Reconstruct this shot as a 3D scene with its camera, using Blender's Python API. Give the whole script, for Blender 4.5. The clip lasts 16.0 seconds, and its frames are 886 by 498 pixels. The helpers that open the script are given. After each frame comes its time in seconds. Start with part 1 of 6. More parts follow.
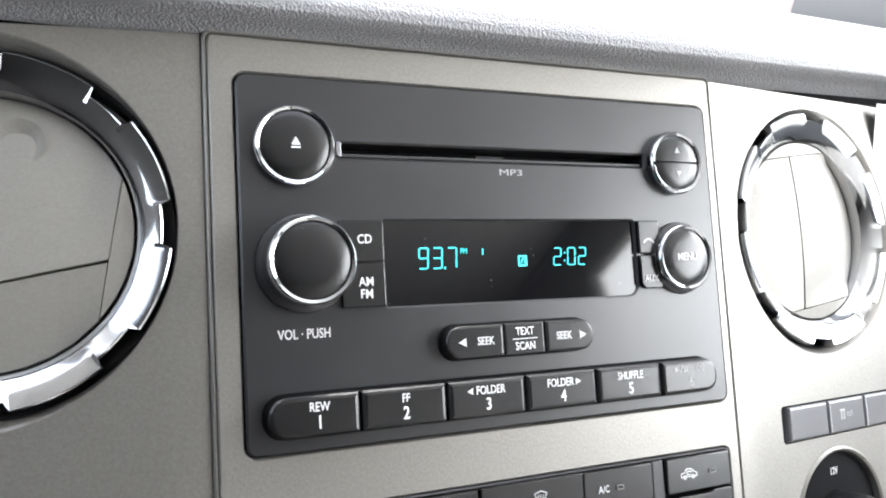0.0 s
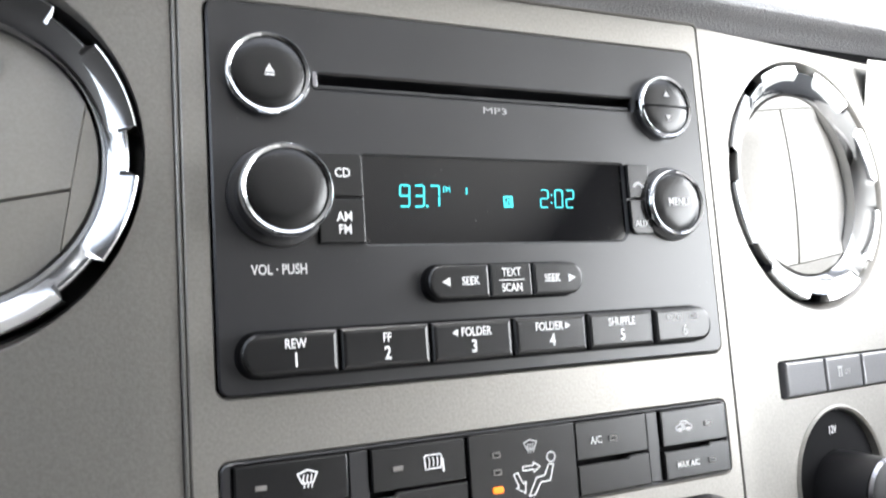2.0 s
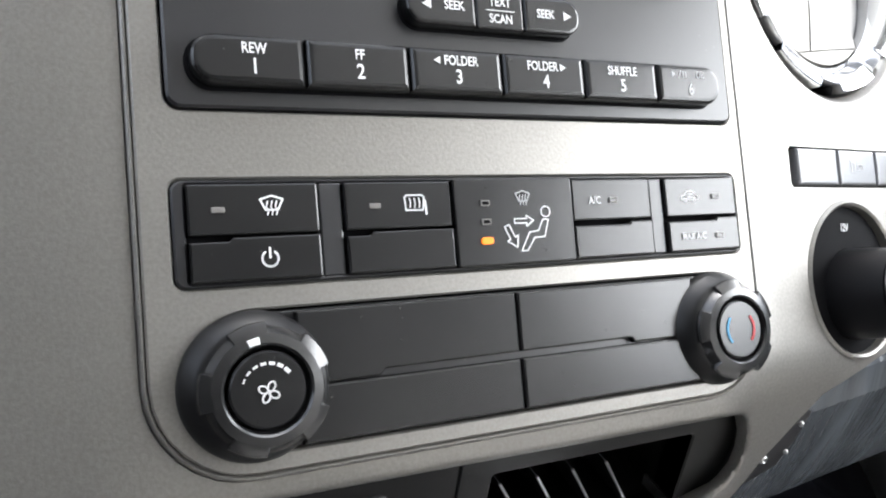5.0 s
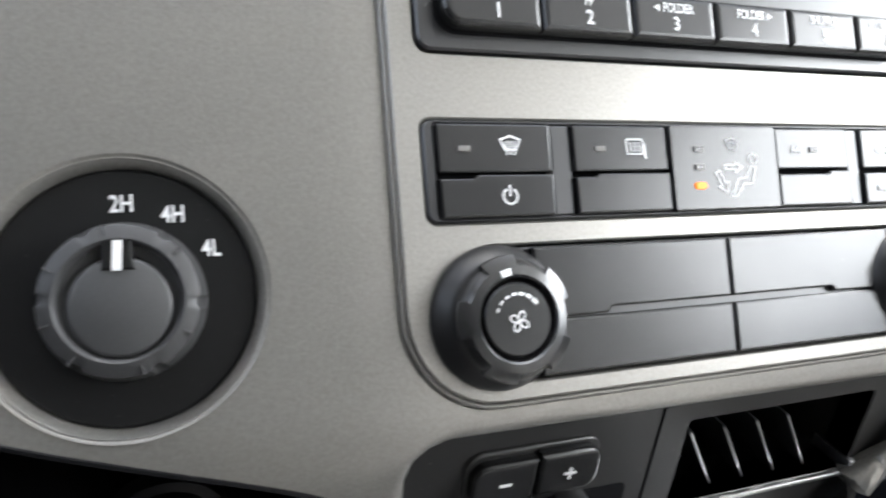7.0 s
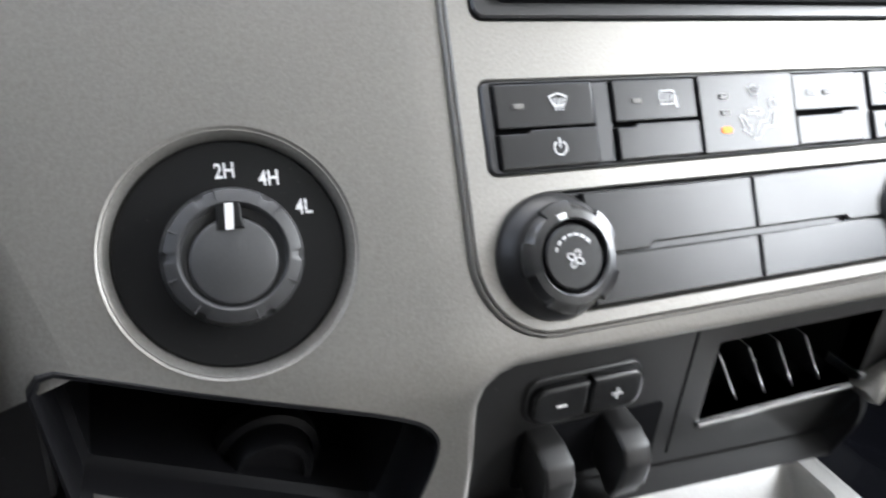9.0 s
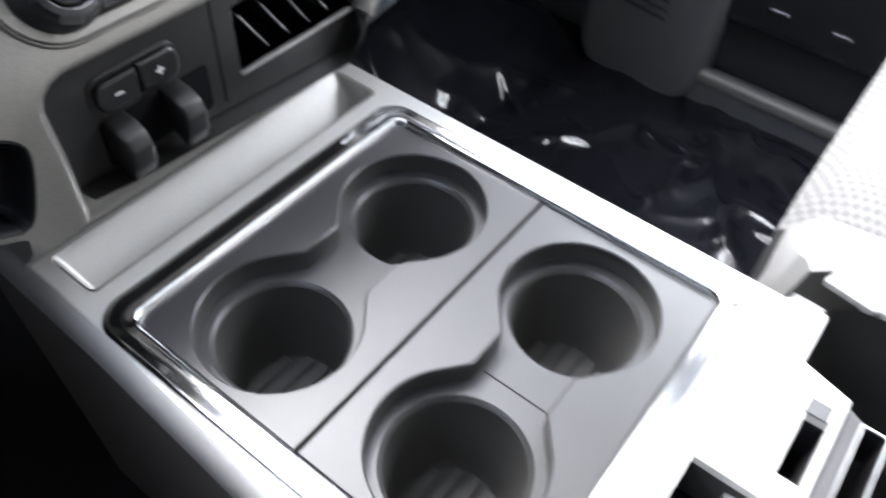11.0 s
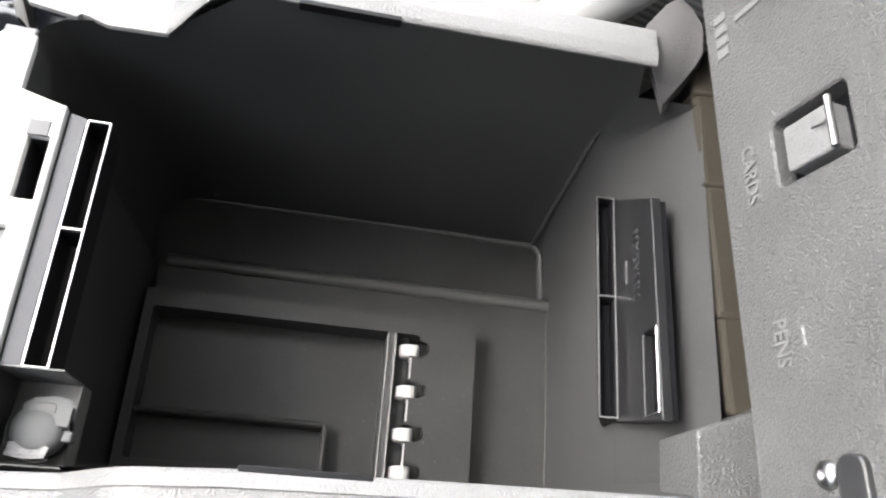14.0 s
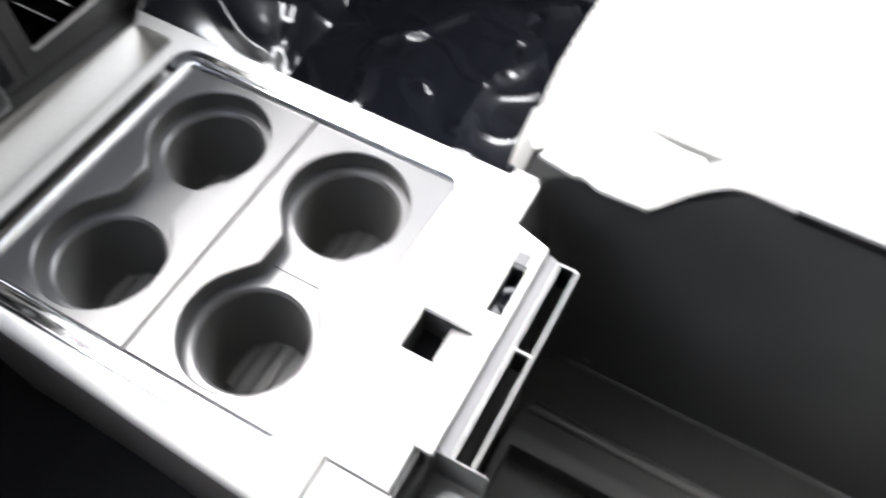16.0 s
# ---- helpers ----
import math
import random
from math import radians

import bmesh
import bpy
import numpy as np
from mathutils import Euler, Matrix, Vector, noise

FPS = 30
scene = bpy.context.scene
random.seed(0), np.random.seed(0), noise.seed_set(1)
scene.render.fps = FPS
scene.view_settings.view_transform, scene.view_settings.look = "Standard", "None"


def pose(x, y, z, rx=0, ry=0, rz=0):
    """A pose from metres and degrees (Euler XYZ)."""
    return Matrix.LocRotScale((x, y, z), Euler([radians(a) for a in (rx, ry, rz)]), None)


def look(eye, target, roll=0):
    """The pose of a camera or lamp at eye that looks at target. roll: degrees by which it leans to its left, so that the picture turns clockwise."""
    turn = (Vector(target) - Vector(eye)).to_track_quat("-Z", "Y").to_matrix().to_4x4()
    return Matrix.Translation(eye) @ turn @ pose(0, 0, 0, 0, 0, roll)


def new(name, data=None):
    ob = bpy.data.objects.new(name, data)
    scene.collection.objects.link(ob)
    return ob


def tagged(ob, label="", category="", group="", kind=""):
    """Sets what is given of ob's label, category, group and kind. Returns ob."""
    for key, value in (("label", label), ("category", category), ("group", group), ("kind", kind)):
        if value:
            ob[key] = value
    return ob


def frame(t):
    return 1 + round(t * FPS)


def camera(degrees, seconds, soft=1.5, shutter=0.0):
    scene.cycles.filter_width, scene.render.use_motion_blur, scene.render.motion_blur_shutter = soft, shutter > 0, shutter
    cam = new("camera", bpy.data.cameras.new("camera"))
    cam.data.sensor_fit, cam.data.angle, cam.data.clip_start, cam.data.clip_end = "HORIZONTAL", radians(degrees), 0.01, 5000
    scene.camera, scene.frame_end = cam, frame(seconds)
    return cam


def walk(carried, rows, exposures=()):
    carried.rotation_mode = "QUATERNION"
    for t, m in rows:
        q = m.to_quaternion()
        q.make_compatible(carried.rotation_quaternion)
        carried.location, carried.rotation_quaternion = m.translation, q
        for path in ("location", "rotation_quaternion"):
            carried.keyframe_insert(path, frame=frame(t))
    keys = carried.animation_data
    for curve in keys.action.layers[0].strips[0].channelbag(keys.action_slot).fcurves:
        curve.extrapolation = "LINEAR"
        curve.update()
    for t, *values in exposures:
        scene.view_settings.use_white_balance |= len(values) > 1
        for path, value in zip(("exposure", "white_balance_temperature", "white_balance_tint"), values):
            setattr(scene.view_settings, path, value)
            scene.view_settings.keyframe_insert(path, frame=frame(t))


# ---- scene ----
# ---- camera and its path
cam = camera(59.94, 16.0, 2.0, 0.5)
ROWS = [
    (0, -0.0411, -0.1997, 0.1622, 67.67, -8.66, -22.40),
    (0.5, -0.0404, -0.1989, 0.1605, 67.90, -8.55, -22.73),
    (1, -0.0382, -0.1997, 0.1576, 68.48, -8.53, -22.83),
    (1.5, -0.0362, -0.2003, 0.1501, 68.98, -8.39, -23.03),
    (2, -0.0345, -0.2020, 0.1332, 68.99, -8.39, -23.32),
    (2.5, -0.0335, -0.2024, 0.1113, 68.32, -8.76, -23.50),
    (3, -0.0288, -0.2036, 0.0835, 67.47, -8.74, -23.72),
    (3.5, -0.0246, -0.2030, 0.0681, 66.53, -8.98, -23.82),
    (3.7, -0.0227, -0.2037, 0.0638, 66.51, -8.91, -24.02),
    (5.8, -0.0273, -0.2084, 0.0485, 66.23, -7.50, -24.40),
    (6, -0.0329, -0.2077, 0.0445, 66.28, -7.36, -24.16),
    (6.5, -0.0499, -0.2044, 0.0401, 65.98, -7.03, -23.29),
    (7, -0.0763, -0.1999, 0.0363, 65.87, -6.90, -21.55),
    (7.5, -0.0928, -0.1973, 0.0355, 65.72, -6.17, -20.29),
    (8, -0.1033, -0.1960, 0.0360, 65.28, -5.18, -19.42),
    (8.2, -0.1068, -0.1960, 0.0360, 65.01, -4.68, -19.22),
    (10.3, -0.1017, -0.2930, 0.0723, 51.00, -3.30, -38.52),
    (10.5, -0.1050, -0.3050, 0.0770, 47.95, -2.50, -41.75),
    (10.7, -0.1071, -0.3097, 0.0842, 45.04, -2.10, -46.39),
    (11, -0.1126, -0.3207, 0.1003, 41.07, -2.96, -52.31),
    (11.5, -0.1041, -0.3617, 0.1329, 35.80, -3.60, -59.99),
    (12, -0.0992, -0.3998, 0.1709, 31.52, -4.87, -67.19),
    (12.5, -0.0927, -0.4325, 0.1905, 27.34, -8.06, -72.85),
    (13, -0.0787, -0.4772, 0.1842, 23.14, -11.16, -78.83),
    (13.3, -0.0698, -0.4993, 0.1820, 21.39, -11.92, -83.85),
    (13.6, -0.0625, -0.5155, 0.1897, 21.84, -12.64, -85.61),
    (14, -0.0563, -0.5290, 0.1962, 21.14, -10.97, -86.18),
    (14.5, -0.0530, -0.5312, 0.1992, 20.33, -7.19, -83.38),
    (15, -0.0618, -0.5153, 0.1984, 23.47, -5.15, -78.88),
    (15.3, -0.0740, -0.5043, 0.1997, 25.87, -3.23, -74.72),
    (15.6, -0.0933, -0.4800, 0.1920, 28.23, -1.99, -69.31),
    (16, -0.1009, -0.4370, 0.1946, 32.59, -1.16, -61.08),
]
EXPOSURES = [(0, 2.86, 6450, 9), (2, 2.84, 6450, 9), (3.5, 2.76, 6450, 9), (6, 2.84, 6400, 9), (7, 3.0, 6400, 8), (8, 3.1, 6400, 8), (10.5, 3.0, 6150, 10), (11, 2.88, 6150, 10), (11.5, 1.92, 6200, 10), (12.5, 0.78, 6300, 10), (13.0, 1.45, 6400, 10), (13.5, 2.35, 6450, 10), (14.5, 2.9, 6450, 10), (16, 3.38, 6400, 10)]
walk(cam, [(t, pose(x, y, z, rx, ry, rz)) for t, x, y, z, rx, ry, rz in ROWS], EXPOSURES)

# ---- world, sun and openings' light
world = bpy.data.worlds.new("sky")
scene.world = world
world.use_nodes = True
wn = world.node_tree.nodes
sky = wn.new("ShaderNodeTexSky")
sky.sky_type = 'NISHITA'
sky.sun_disc = False
sky.sun_elevation = radians(48)
sky.sun_rotation = radians(13)
sky.dust_density = 4.0
soften = wn.new("ShaderNodeHueSaturation")
soften.inputs["Saturation"].default_value = 0.42
world.node_tree.links.new(sky.outputs[0], soften.inputs["Color"])
world.node_tree.links.new(soften.outputs[0], wn["Background"].inputs[0])
wn["Background"].inputs[1].default_value = 0.15
sun_data = bpy.data.lights.new("sun", 'SUN')
sun_data.energy, sun_data.angle, sun_data.color = 0.65, radians(36), (1.0, 0.985, 0.97)
sun = new("sun", sun_data)
sun.matrix_world = look((0.62, 2.7, 3.4), (0, 0, 0))

# sky light through the passenger window
win_data = bpy.data.lights.new("passenger_window_light", 'AREA')
win_data.shape, win_data.size, win_data.size_y, win_data.energy = 'RECTANGLE', 0.90, 0.42, 2.35
win = new("passenger_window_light", win_data)
win.matrix_world = look((0.905, -0.43, 0.415), (0.0, -0.43, 0.415))


# ---- materials
def mat(name, base, rough=0.5, metal=0.0, grain=400.0, vary=0.10, bump=0.05, blot=12.0, blotch=0.08, coat=0.0, spec=0.5, aniso=None, dust=0.0):
    """A surface with fine grain, broad blotches and a little relief."""
    m = bpy.data.materials.new(name)
    m.use_nodes = True
    nt = m.node_tree
    b = nt.nodes["Principled BSDF"]
    co = nt.nodes.new("ShaderNodeTexCoord")
    src = co.outputs["Object"]
    if aniso:
        mp = nt.nodes.new("ShaderNodeMapping")
        mp.inputs["Scale"].default_value = aniso
        nt.links.new(src, mp.inputs[0])
        src = mp.outputs[0]
    n1 = nt.nodes.new("ShaderNodeTexNoise")
    n1.inputs["Scale"].default_value, n1.inputs["Detail"].default_value = grain, 3
    n2 = nt.nodes.new("ShaderNodeTexNoise")
    n2.inputs["Scale"].default_value, n2.inputs["Detail"].default_value = blot, 4
    nt.links.new(src, n1.inputs["Vector"])
    nt.links.new(co.outputs["Object"], n2.inputs["Vector"])
    val = nt.nodes.new("ShaderNodeMath")
    val.operation = 'MULTIPLY_ADD'
    val.inputs[1].default_value, val.inputs[2].default_value = 2 * vary, 1 - vary
    nt.links.new(n1.outputs[0], val.inputs[0])
    val2 = nt.nodes.new("ShaderNodeMath")
    val2.operation = 'MULTIPLY_ADD'
    val2.inputs[1].default_value, val2.inputs[2].default_value = 2 * blotch, 1 - blotch
    nt.links.new(n2.outputs[0], val2.inputs[0])
    mul = nt.nodes.new("ShaderNodeMath")
    mul.operation = 'MULTIPLY'
    nt.links.new(val.outputs[0], mul.inputs[0])
    nt.links.new(val2.outputs[0], mul.inputs[1])
    sc = nt.nodes.new("ShaderNodeVectorMath")
    sc.operation = 'SCALE'
    sc.inputs[0].default_value = base
    nt.links.new(mul.outputs[0], sc.inputs["Scale"])
    if dust:
        n3 = nt.nodes.new("ShaderNodeTexNoise")
        n3.inputs["Scale"].default_value, n3.inputs["Detail"].default_value = 750, 1
        nt.links.new(co.outputs["Object"], n3.inputs["Vector"])
        mr = nt.nodes.new("ShaderNodeMapRange")
        mr.inputs["From Min"].default_value, mr.inputs["From Max"].default_value, mr.inputs["To Max"].default_value = 0.755, 0.83, dust
        nt.links.new(n3.outputs[0], mr.inputs[0])
        mx = nt.nodes.new("ShaderNodeMix")
        mx.data_type = 'RGBA'
        mx.inputs[7].default_value = (0.42, 0.41, 0.39, 1)
        nt.links.new(mr.outputs[0], mx.inputs[0])
        nt.links.new(sc.outputs[0], mx.inputs[6])
        nt.links.new(mx.outputs[2], b.inputs["Base Color"])
    else:
        nt.links.new(sc.outputs[0], b.inputs["Base Color"])
    rr = nt.nodes.new("ShaderNodeMath")
    rr.operation = 'MULTIPLY_ADD'
    rr.inputs[1].default_value, rr.inputs[2].default_value = 0.25 * rough, 0.87 * rough
    nt.links.new(n2.outputs[0], rr.inputs[0])
    nt.links.new(rr.outputs[0], b.inputs["Roughness"])
    b.inputs["Metallic"].default_value = metal
    b.inputs["Specular IOR Level"].default_value = spec
    b.inputs["Coat Weight"].default_value = coat
    b.inputs["Coat Roughness"].default_value = 0.08
    if bump:
        bp = nt.nodes.new("ShaderNodeBump")
        bp.inputs["Strength"].default_value, bp.inputs["Distance"].default_value = bump, 0.0006
        nt.links.new(n1.outputs[0], bp.inputs["Height"])
        nt.links.new(bp.outputs[0], b.inputs["Normal"])
    return m


def glow(name, colour, strength):
    m = bpy.data.materials.new(name)
    m.use_nodes = True
    b = m.node_tree.nodes["Principled BSDF"]
    b.inputs["Base Color"].default_value = (*colour, 1)
    b.inputs["Emission Color"].default_value = (*colour, 1)
    b.inputs["Emission Strength"].default_value = strength
    return m


def leather(name, base, scale, depth, rough=0.5, vary=0.12, blot=12.0, blotch=0.08, dust=0.0):
    """Pebbled hide grain: raised cells with creases between them."""
    m = mat(name, base, rough, grain=scale * 1.6, vary=vary, bump=0.0, blot=blot, blotch=blotch, dust=dust)
    nt = m.node_tree
    b = nt.nodes["Principled BSDF"]
    co = nt.nodes.new("ShaderNodeTexCoord")
    vo = nt.nodes.new("ShaderNodeTexVoronoi")
    vo.feature = 'SMOOTH_F1'
    vo.inputs["Scale"].default_value = scale
    no = nt.nodes.new("ShaderNodeTexNoise")
    no.inputs["Scale"].default_value, no.inputs["Detail"].default_value = scale * 0.55, 4
    wob = nt.nodes.new("ShaderNodeVectorMath")
    wob.operation = 'MULTIPLY_ADD'
    wob.inputs[1].default_value = (1.5 / scale,) * 3
    nt.links.new(no.outputs["Color"], wob.inputs[0])
    nt.links.new(co.outputs["Object"], wob.inputs[2])
    nt.links.new(co.outputs["Object"], no.inputs["Vector"])
    nt.links.new(wob.outputs[0], vo.inputs["Vector"])
    bp = nt.nodes.new("ShaderNodeBump")
    bp.invert = True
    bp.inputs["Strength"].default_value, bp.inputs["Distance"].default_value = 0.9, depth
    nt.links.new(vo.outputs["Distance"], bp.inputs["Height"])
    nt.links.new(bp.outputs[0], b.inputs["Normal"])
    return m


PANEL = mat("warm silver metallic paint", (0.295, 0.283, 0.263), 0.39, 0.66, grain=900, vary=0.22, bump=0.10, blot=9, blotch=0.05)
BLACK = mat("satin black plastic", (0.019, 0.019, 0.021), 0.32, spec=0.75, grain=1500, vary=0.12, bump=0.06, blot=30, blotch=0.25, dust=0.15)
BUTTON = mat("soft black button rubber", (0.009, 0.009, 0.0094), 0.26, grain=1800, vary=0.15, bump=0.05, spec=0.62, blot=40, blotch=0.25, dust=0.15)
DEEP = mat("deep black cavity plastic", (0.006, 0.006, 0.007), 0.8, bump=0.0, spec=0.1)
DEEPSATIN = mat("black satin pocket plastic", (0.007, 0.007, 0.008), 0.45, grain=900, bump=0.05, spec=0.2)
HOLDER = mat("satin black holder plastic", (0.014, 0.014, 0.015), 0.36, grain=900, vary=0.15, bump=0.05, spec=0.4, dust=0.2)
DARKPANEL = mat("satin black pocket plastic", (0.014, 0.0137, 0.0135), 0.36, grain=1100, vary=0.15, bump=0.06, spec=0.6, blot=25, blotch=0.2, dust=0.15)
KNOBBASE = mat("black knob base plastic", (0.010, 0.010, 0.0105), 0.38, grain=1100, vary=0.15, bump=0.03, spec=0.38)
DIALFACE = mat("matte black dial plastic", (0.010, 0.010, 0.010), 0.40, grain=1400, vary=0.12, bump=0.05, spec=0.28, dust=0.1)
SKIRT = mat("brown-grey console skirt plastic", (0.14, 0.126, 0.118), 0.5, grain=900, vary=0.18, bump=0.1, blot=14, blotch=0.2)
SWITCH = mat("glossy grey switch caps", (0.17, 0.17, 0.175), 0.24, grain=900, bump=0.03, spec=0.9)
GREYBLACK = mat("grey-black moulded plastic", (0.034, 0.034, 0.035), 0.45, grain=1100, vary=0.2, bump=0.12)
DIALRING = mat("dark grey moulded knob plastic", (0.045, 0.045, 0.046), 0.42, grain=1100, vary=0.15, bump=0.08)
DIALCAP = mat("grey satin knob cap", (0.062, 0.062, 0.063), 0.40, grain=1300, vary=0.12, bump=0.05)
POCKET = mat("mid grey moulded pocket plastic", (0.12, 0.119, 0.116), 0.45, grain=900, vary=0.15, bump=0.08)
CAP = mat("matte grey rubber cap", (0.105, 0.107, 0.108), 0.75, grain=900, vary=0.12, bump=0.08, spec=0.3)
KNOB = mat("satin black knob plastic", (0.015, 0.015, 0.0155), 0.24, grain=900, vary=0.15, bump=0.0, spec=0.9)
CHROME = mat("bright chrome plating", (0.64, 0.65, 0.665), 0.10, 1.0, grain=60, vary=0.02, bump=0.0, blotch=0.02)
SMOKE = mat("smoked chrome", (0.30, 0.30, 0.32), 0.22, 1.0, bump=0.0)
GLASS_BLACK = mat("glossy black display glass", (0.006, 0.006, 0.007), 0.06, grain=80, vary=0.1, bump=0.0, spec=0.5, dust=0.3)
INK = mat("white printed lettering", (0.80, 0.80, 0.80), 0.5, bump=0.0, vary=0.05)
INK_DIM = mat("grey printed lettering", (0.48, 0.48, 0.48), 0.5, bump=0.0)
INK_BLUE = mat("blue printed arc", (0.10, 0.38, 0.62), 0.5, bump=0.0)
INK_RED = mat("red printed arc", (0.62, 0.06, 0.07), 0.5, bump=0.0)
TEAL = glow("teal display segments", (0.05, 0.70, 0.76), 0.15)
AMBER = glow("amber indicator lamp", (1.0, 0.20, 0.01), 0.22)
LED_OFF = mat("unlit indicator lens", (0.19, 0.18, 0.17), 0.3, bump=0.0)
VANE = mat("beige-grey vent plastic", (0.275, 0.262, 0.24), 0.42, 0.2, grain=900, vary=0.15, bump=0.06)
PAD = leather("grained grey dash vinyl", (0.33, 0.33, 0.34), 1150, 0.0006, 0.38)
TRAY = mat("grey rubberised tray plastic", (0.026, 0.026, 0.0275), 0.35, grain=1400, vary=0.15, bump=0.06, spec=0.8, blot=25, blotch=0.2, dust=0.2)
CUPRIB = mat("worn rubber cup floor", (0.062, 0.060, 0.057), 0.6, grain=900, vary=0.25, bump=0.1)
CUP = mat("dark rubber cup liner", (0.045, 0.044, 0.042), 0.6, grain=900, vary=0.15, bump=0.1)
CONSOLE = mat("silver console paint", (0.56, 0.555, 0.54), 0.38, 0.3, grain=900, vary=0.14, bump=0.06, blotch=0.05)
STONE = mat("light stone moulded plastic", (0.54, 0.54, 0.53), 0.5, grain=900, vary=0.06, bump=0.08, blot=30, blotch=0.10)
RIM = leather("grained light grey rim plastic", (0.165, 0.165, 0.165), 900, 0.0006, 0.42, 0.08, 25, 0.12)
LID = leather("grained dark grey lid plastic", (0.088, 0.088, 0.087), 820, 0.0010, 0.42, 0.30, 18, 0.30, 0.35)
# lighter than LID: the embossing's highlights are put into this grey
LIDHI = leather("raised lettering in highlight grey", (0.16, 0.16, 0.16), 620, 0.0003, 0.40, 0.1)
HINGE = leather("grained grey hinge plastic", (0.125, 0.122, 0.122), 1100, 0.0003, 0.42, 0.1)
BIN = mat("black bin liner plastic", (0.048, 0.048, 0.048), 0.45, grain=700, vary=0.15, bump=0.08, blot=14, blotch=0.3, dust=0.25)
# floor tone is set apart from BIN to put the bin's shading into colour
BINFLOOR = mat("dusty bin floor, shade put into its black", (0.028, 0.028, 0.027), 0.42, grain=500, vary=0.2, bump=0.1, blot=20, blotch=0.35, dust=0.35)
# lighter than the bin floor: edge highlights are put into this tone
BEAD = mat("satin black moulded bead", (0.062, 0.062, 0.060), 0.34, grain=500, vary=0.15, bump=0.05)
BROWN = mat("brown hinge felt", (0.022, 0.0175, 0.0105), 0.85, grain=700, vary=0.25, bump=0.2)
SEATV = mat("light grey seat vinyl", (0.25, 0.25, 0.246), 0.5, grain=600, vary=0.08, bump=0.1)
DOOR = mat("slate grey door plastic", (0.165, 0.17, 0.178), 0.5, grain=700, vary=0.15, bump=0.1)
FLOOR = mat("black floor carpet", (0.012, 0.012, 0.014), 0.9, grain=900, vary=0.4, bump=0.4)
FILM = mat("black glossy protective film", (0.012, 0.013, 0.018), 0.12, grain=40, vary=0.3, bump=0.0, spec=0.7)
PILLAR = mat("grey cab trim plastic", (0.20, 0.20, 0.20), 0.7, grain=600, vary=0.12, bump=0.08)
LINER = mat("pale grey headliner", (0.60, 0.60, 0.59), 0.9, grain=500, vary=0.1, bump=0.1)
WHITEP = mat("white plastic spring clip", (0.50, 0.50, 0.49), 0.45, bump=0.0)
TARMAC = mat("pale concrete ground", (0.36, 0.35, 0.33), 0.9, grain=30, vary=0.2, bump=0.0, blot=0.4)
# pale red: the overexposure outdoors is put into the paint colour
BRICKRED = mat("red painted boards", (0.50, 0.40, 0.385), 0.7, grain=8, vary=0.2, bump=0.0, blot=0.5)
# light and dark streaks in the base colour stand for reflections in the wrap
GLOVE = mat("grey wrapped plastic, reflections streaked into its colour", (0.085, 0.094, 0.104), 0.18, grain=60, vary=0.85, bump=0.9, blot=20, blotch=0.25, aniso=(1.0, 0.3, 0.16))
for node in GLOVE.node_tree.nodes:
    if node.type == 'BUMP':
        node.inputs["Distance"].default_value = 0.004
STEEL = mat("plain bolt steel", (0.55, 0.55, 0.55), 0.3, 1.0, bump=0.0)


# ---- building helpers
TILTED = Matrix(((1, 0, 0, 0), (0, 0.4967, -0.8679, 0), (0, 0.8679, 0.4967, 0), (0, 0, 0, 1)))   # dash face: across, up, out
UPRIGHT = Matrix(((1, 0, 0, 0), (0, 0, -1, 0), (0, 1, 0, 0), (0, 0, 0, 1)))                     # upright face looking back


TURNED = set()


def link_mesh(name, bm, material, smooth=None):
    if smooth is None:
        smooth = 40 if id(bm) in TURNED else 12
    TURNED.discard(id(bm))
    bmesh.ops.recalc_face_normals(bm, faces=bm.faces)
    me = bpy.data.meshes.new(name)
    bm.to_mesh(me)
    bm.free()
    me.materials.append(material)
    if smooth:
        me.shade_smooth()
        me.set_sharp_from_angle(angle=radians(smooth))
    return new(name, me)


def part(name, bm, material, parent, label="", m=None, smooth=None):
    """One mesh under a thing or a part."""
    ob = link_mesh(name, bm, material, smooth)
    ob.parent = parent
    if m is not None:
        ob.matrix_basis = m
    return tagged(ob, label)


def thing(name, label, category, m=None, group="", kind=""):
    ob = new(name)
    ob.empty_display_size = 0.01
    ob.matrix_world = m if m is not None else Matrix()
    return tagged(ob, label, category, group, kind)


def solid(name, bm, material, label, category="", m=None, kind="", group="", smooth=None):
    ob = link_mesh(name, bm, material, smooth)
    if m is not None:
        ob.matrix_world = m
    return tagged(ob, label, category, group, kind)


def rrect(x0, y0, x1, y1, r=0.002, n=5):
    """A rounded rectangle; r may be four radii: lower left, lower right, upper right, upper left."""
    rs = r if isinstance(r, (tuple, list)) else (r,) * 4
    pts = []
    for (cx, cy, a0), q in zip(((x0, y0, 180), (x1, y0, 270), (x1, y1, 0), (x0, y1, 90)), rs):
        sx, sy = (1 if cx == x0 else -1), (1 if cy == y0 else -1)
        if q < 1e-6:
            pts.append((cx, cy))
            continue
        for i in range(n + 1):
            a = radians(a0 + 90 * i / n)
            pts.append((cx + sx * q + q * math.cos(a), cy + sy * q + q * math.sin(a)))
    return pts


def circle(cx, cy, r, n=48, a0=0.0):
    return [(cx + r * math.cos(a0 + 2 * math.pi * i / n), cy + r * math.sin(a0 + 2 * math.pi * i / n)) for i in range(n)]


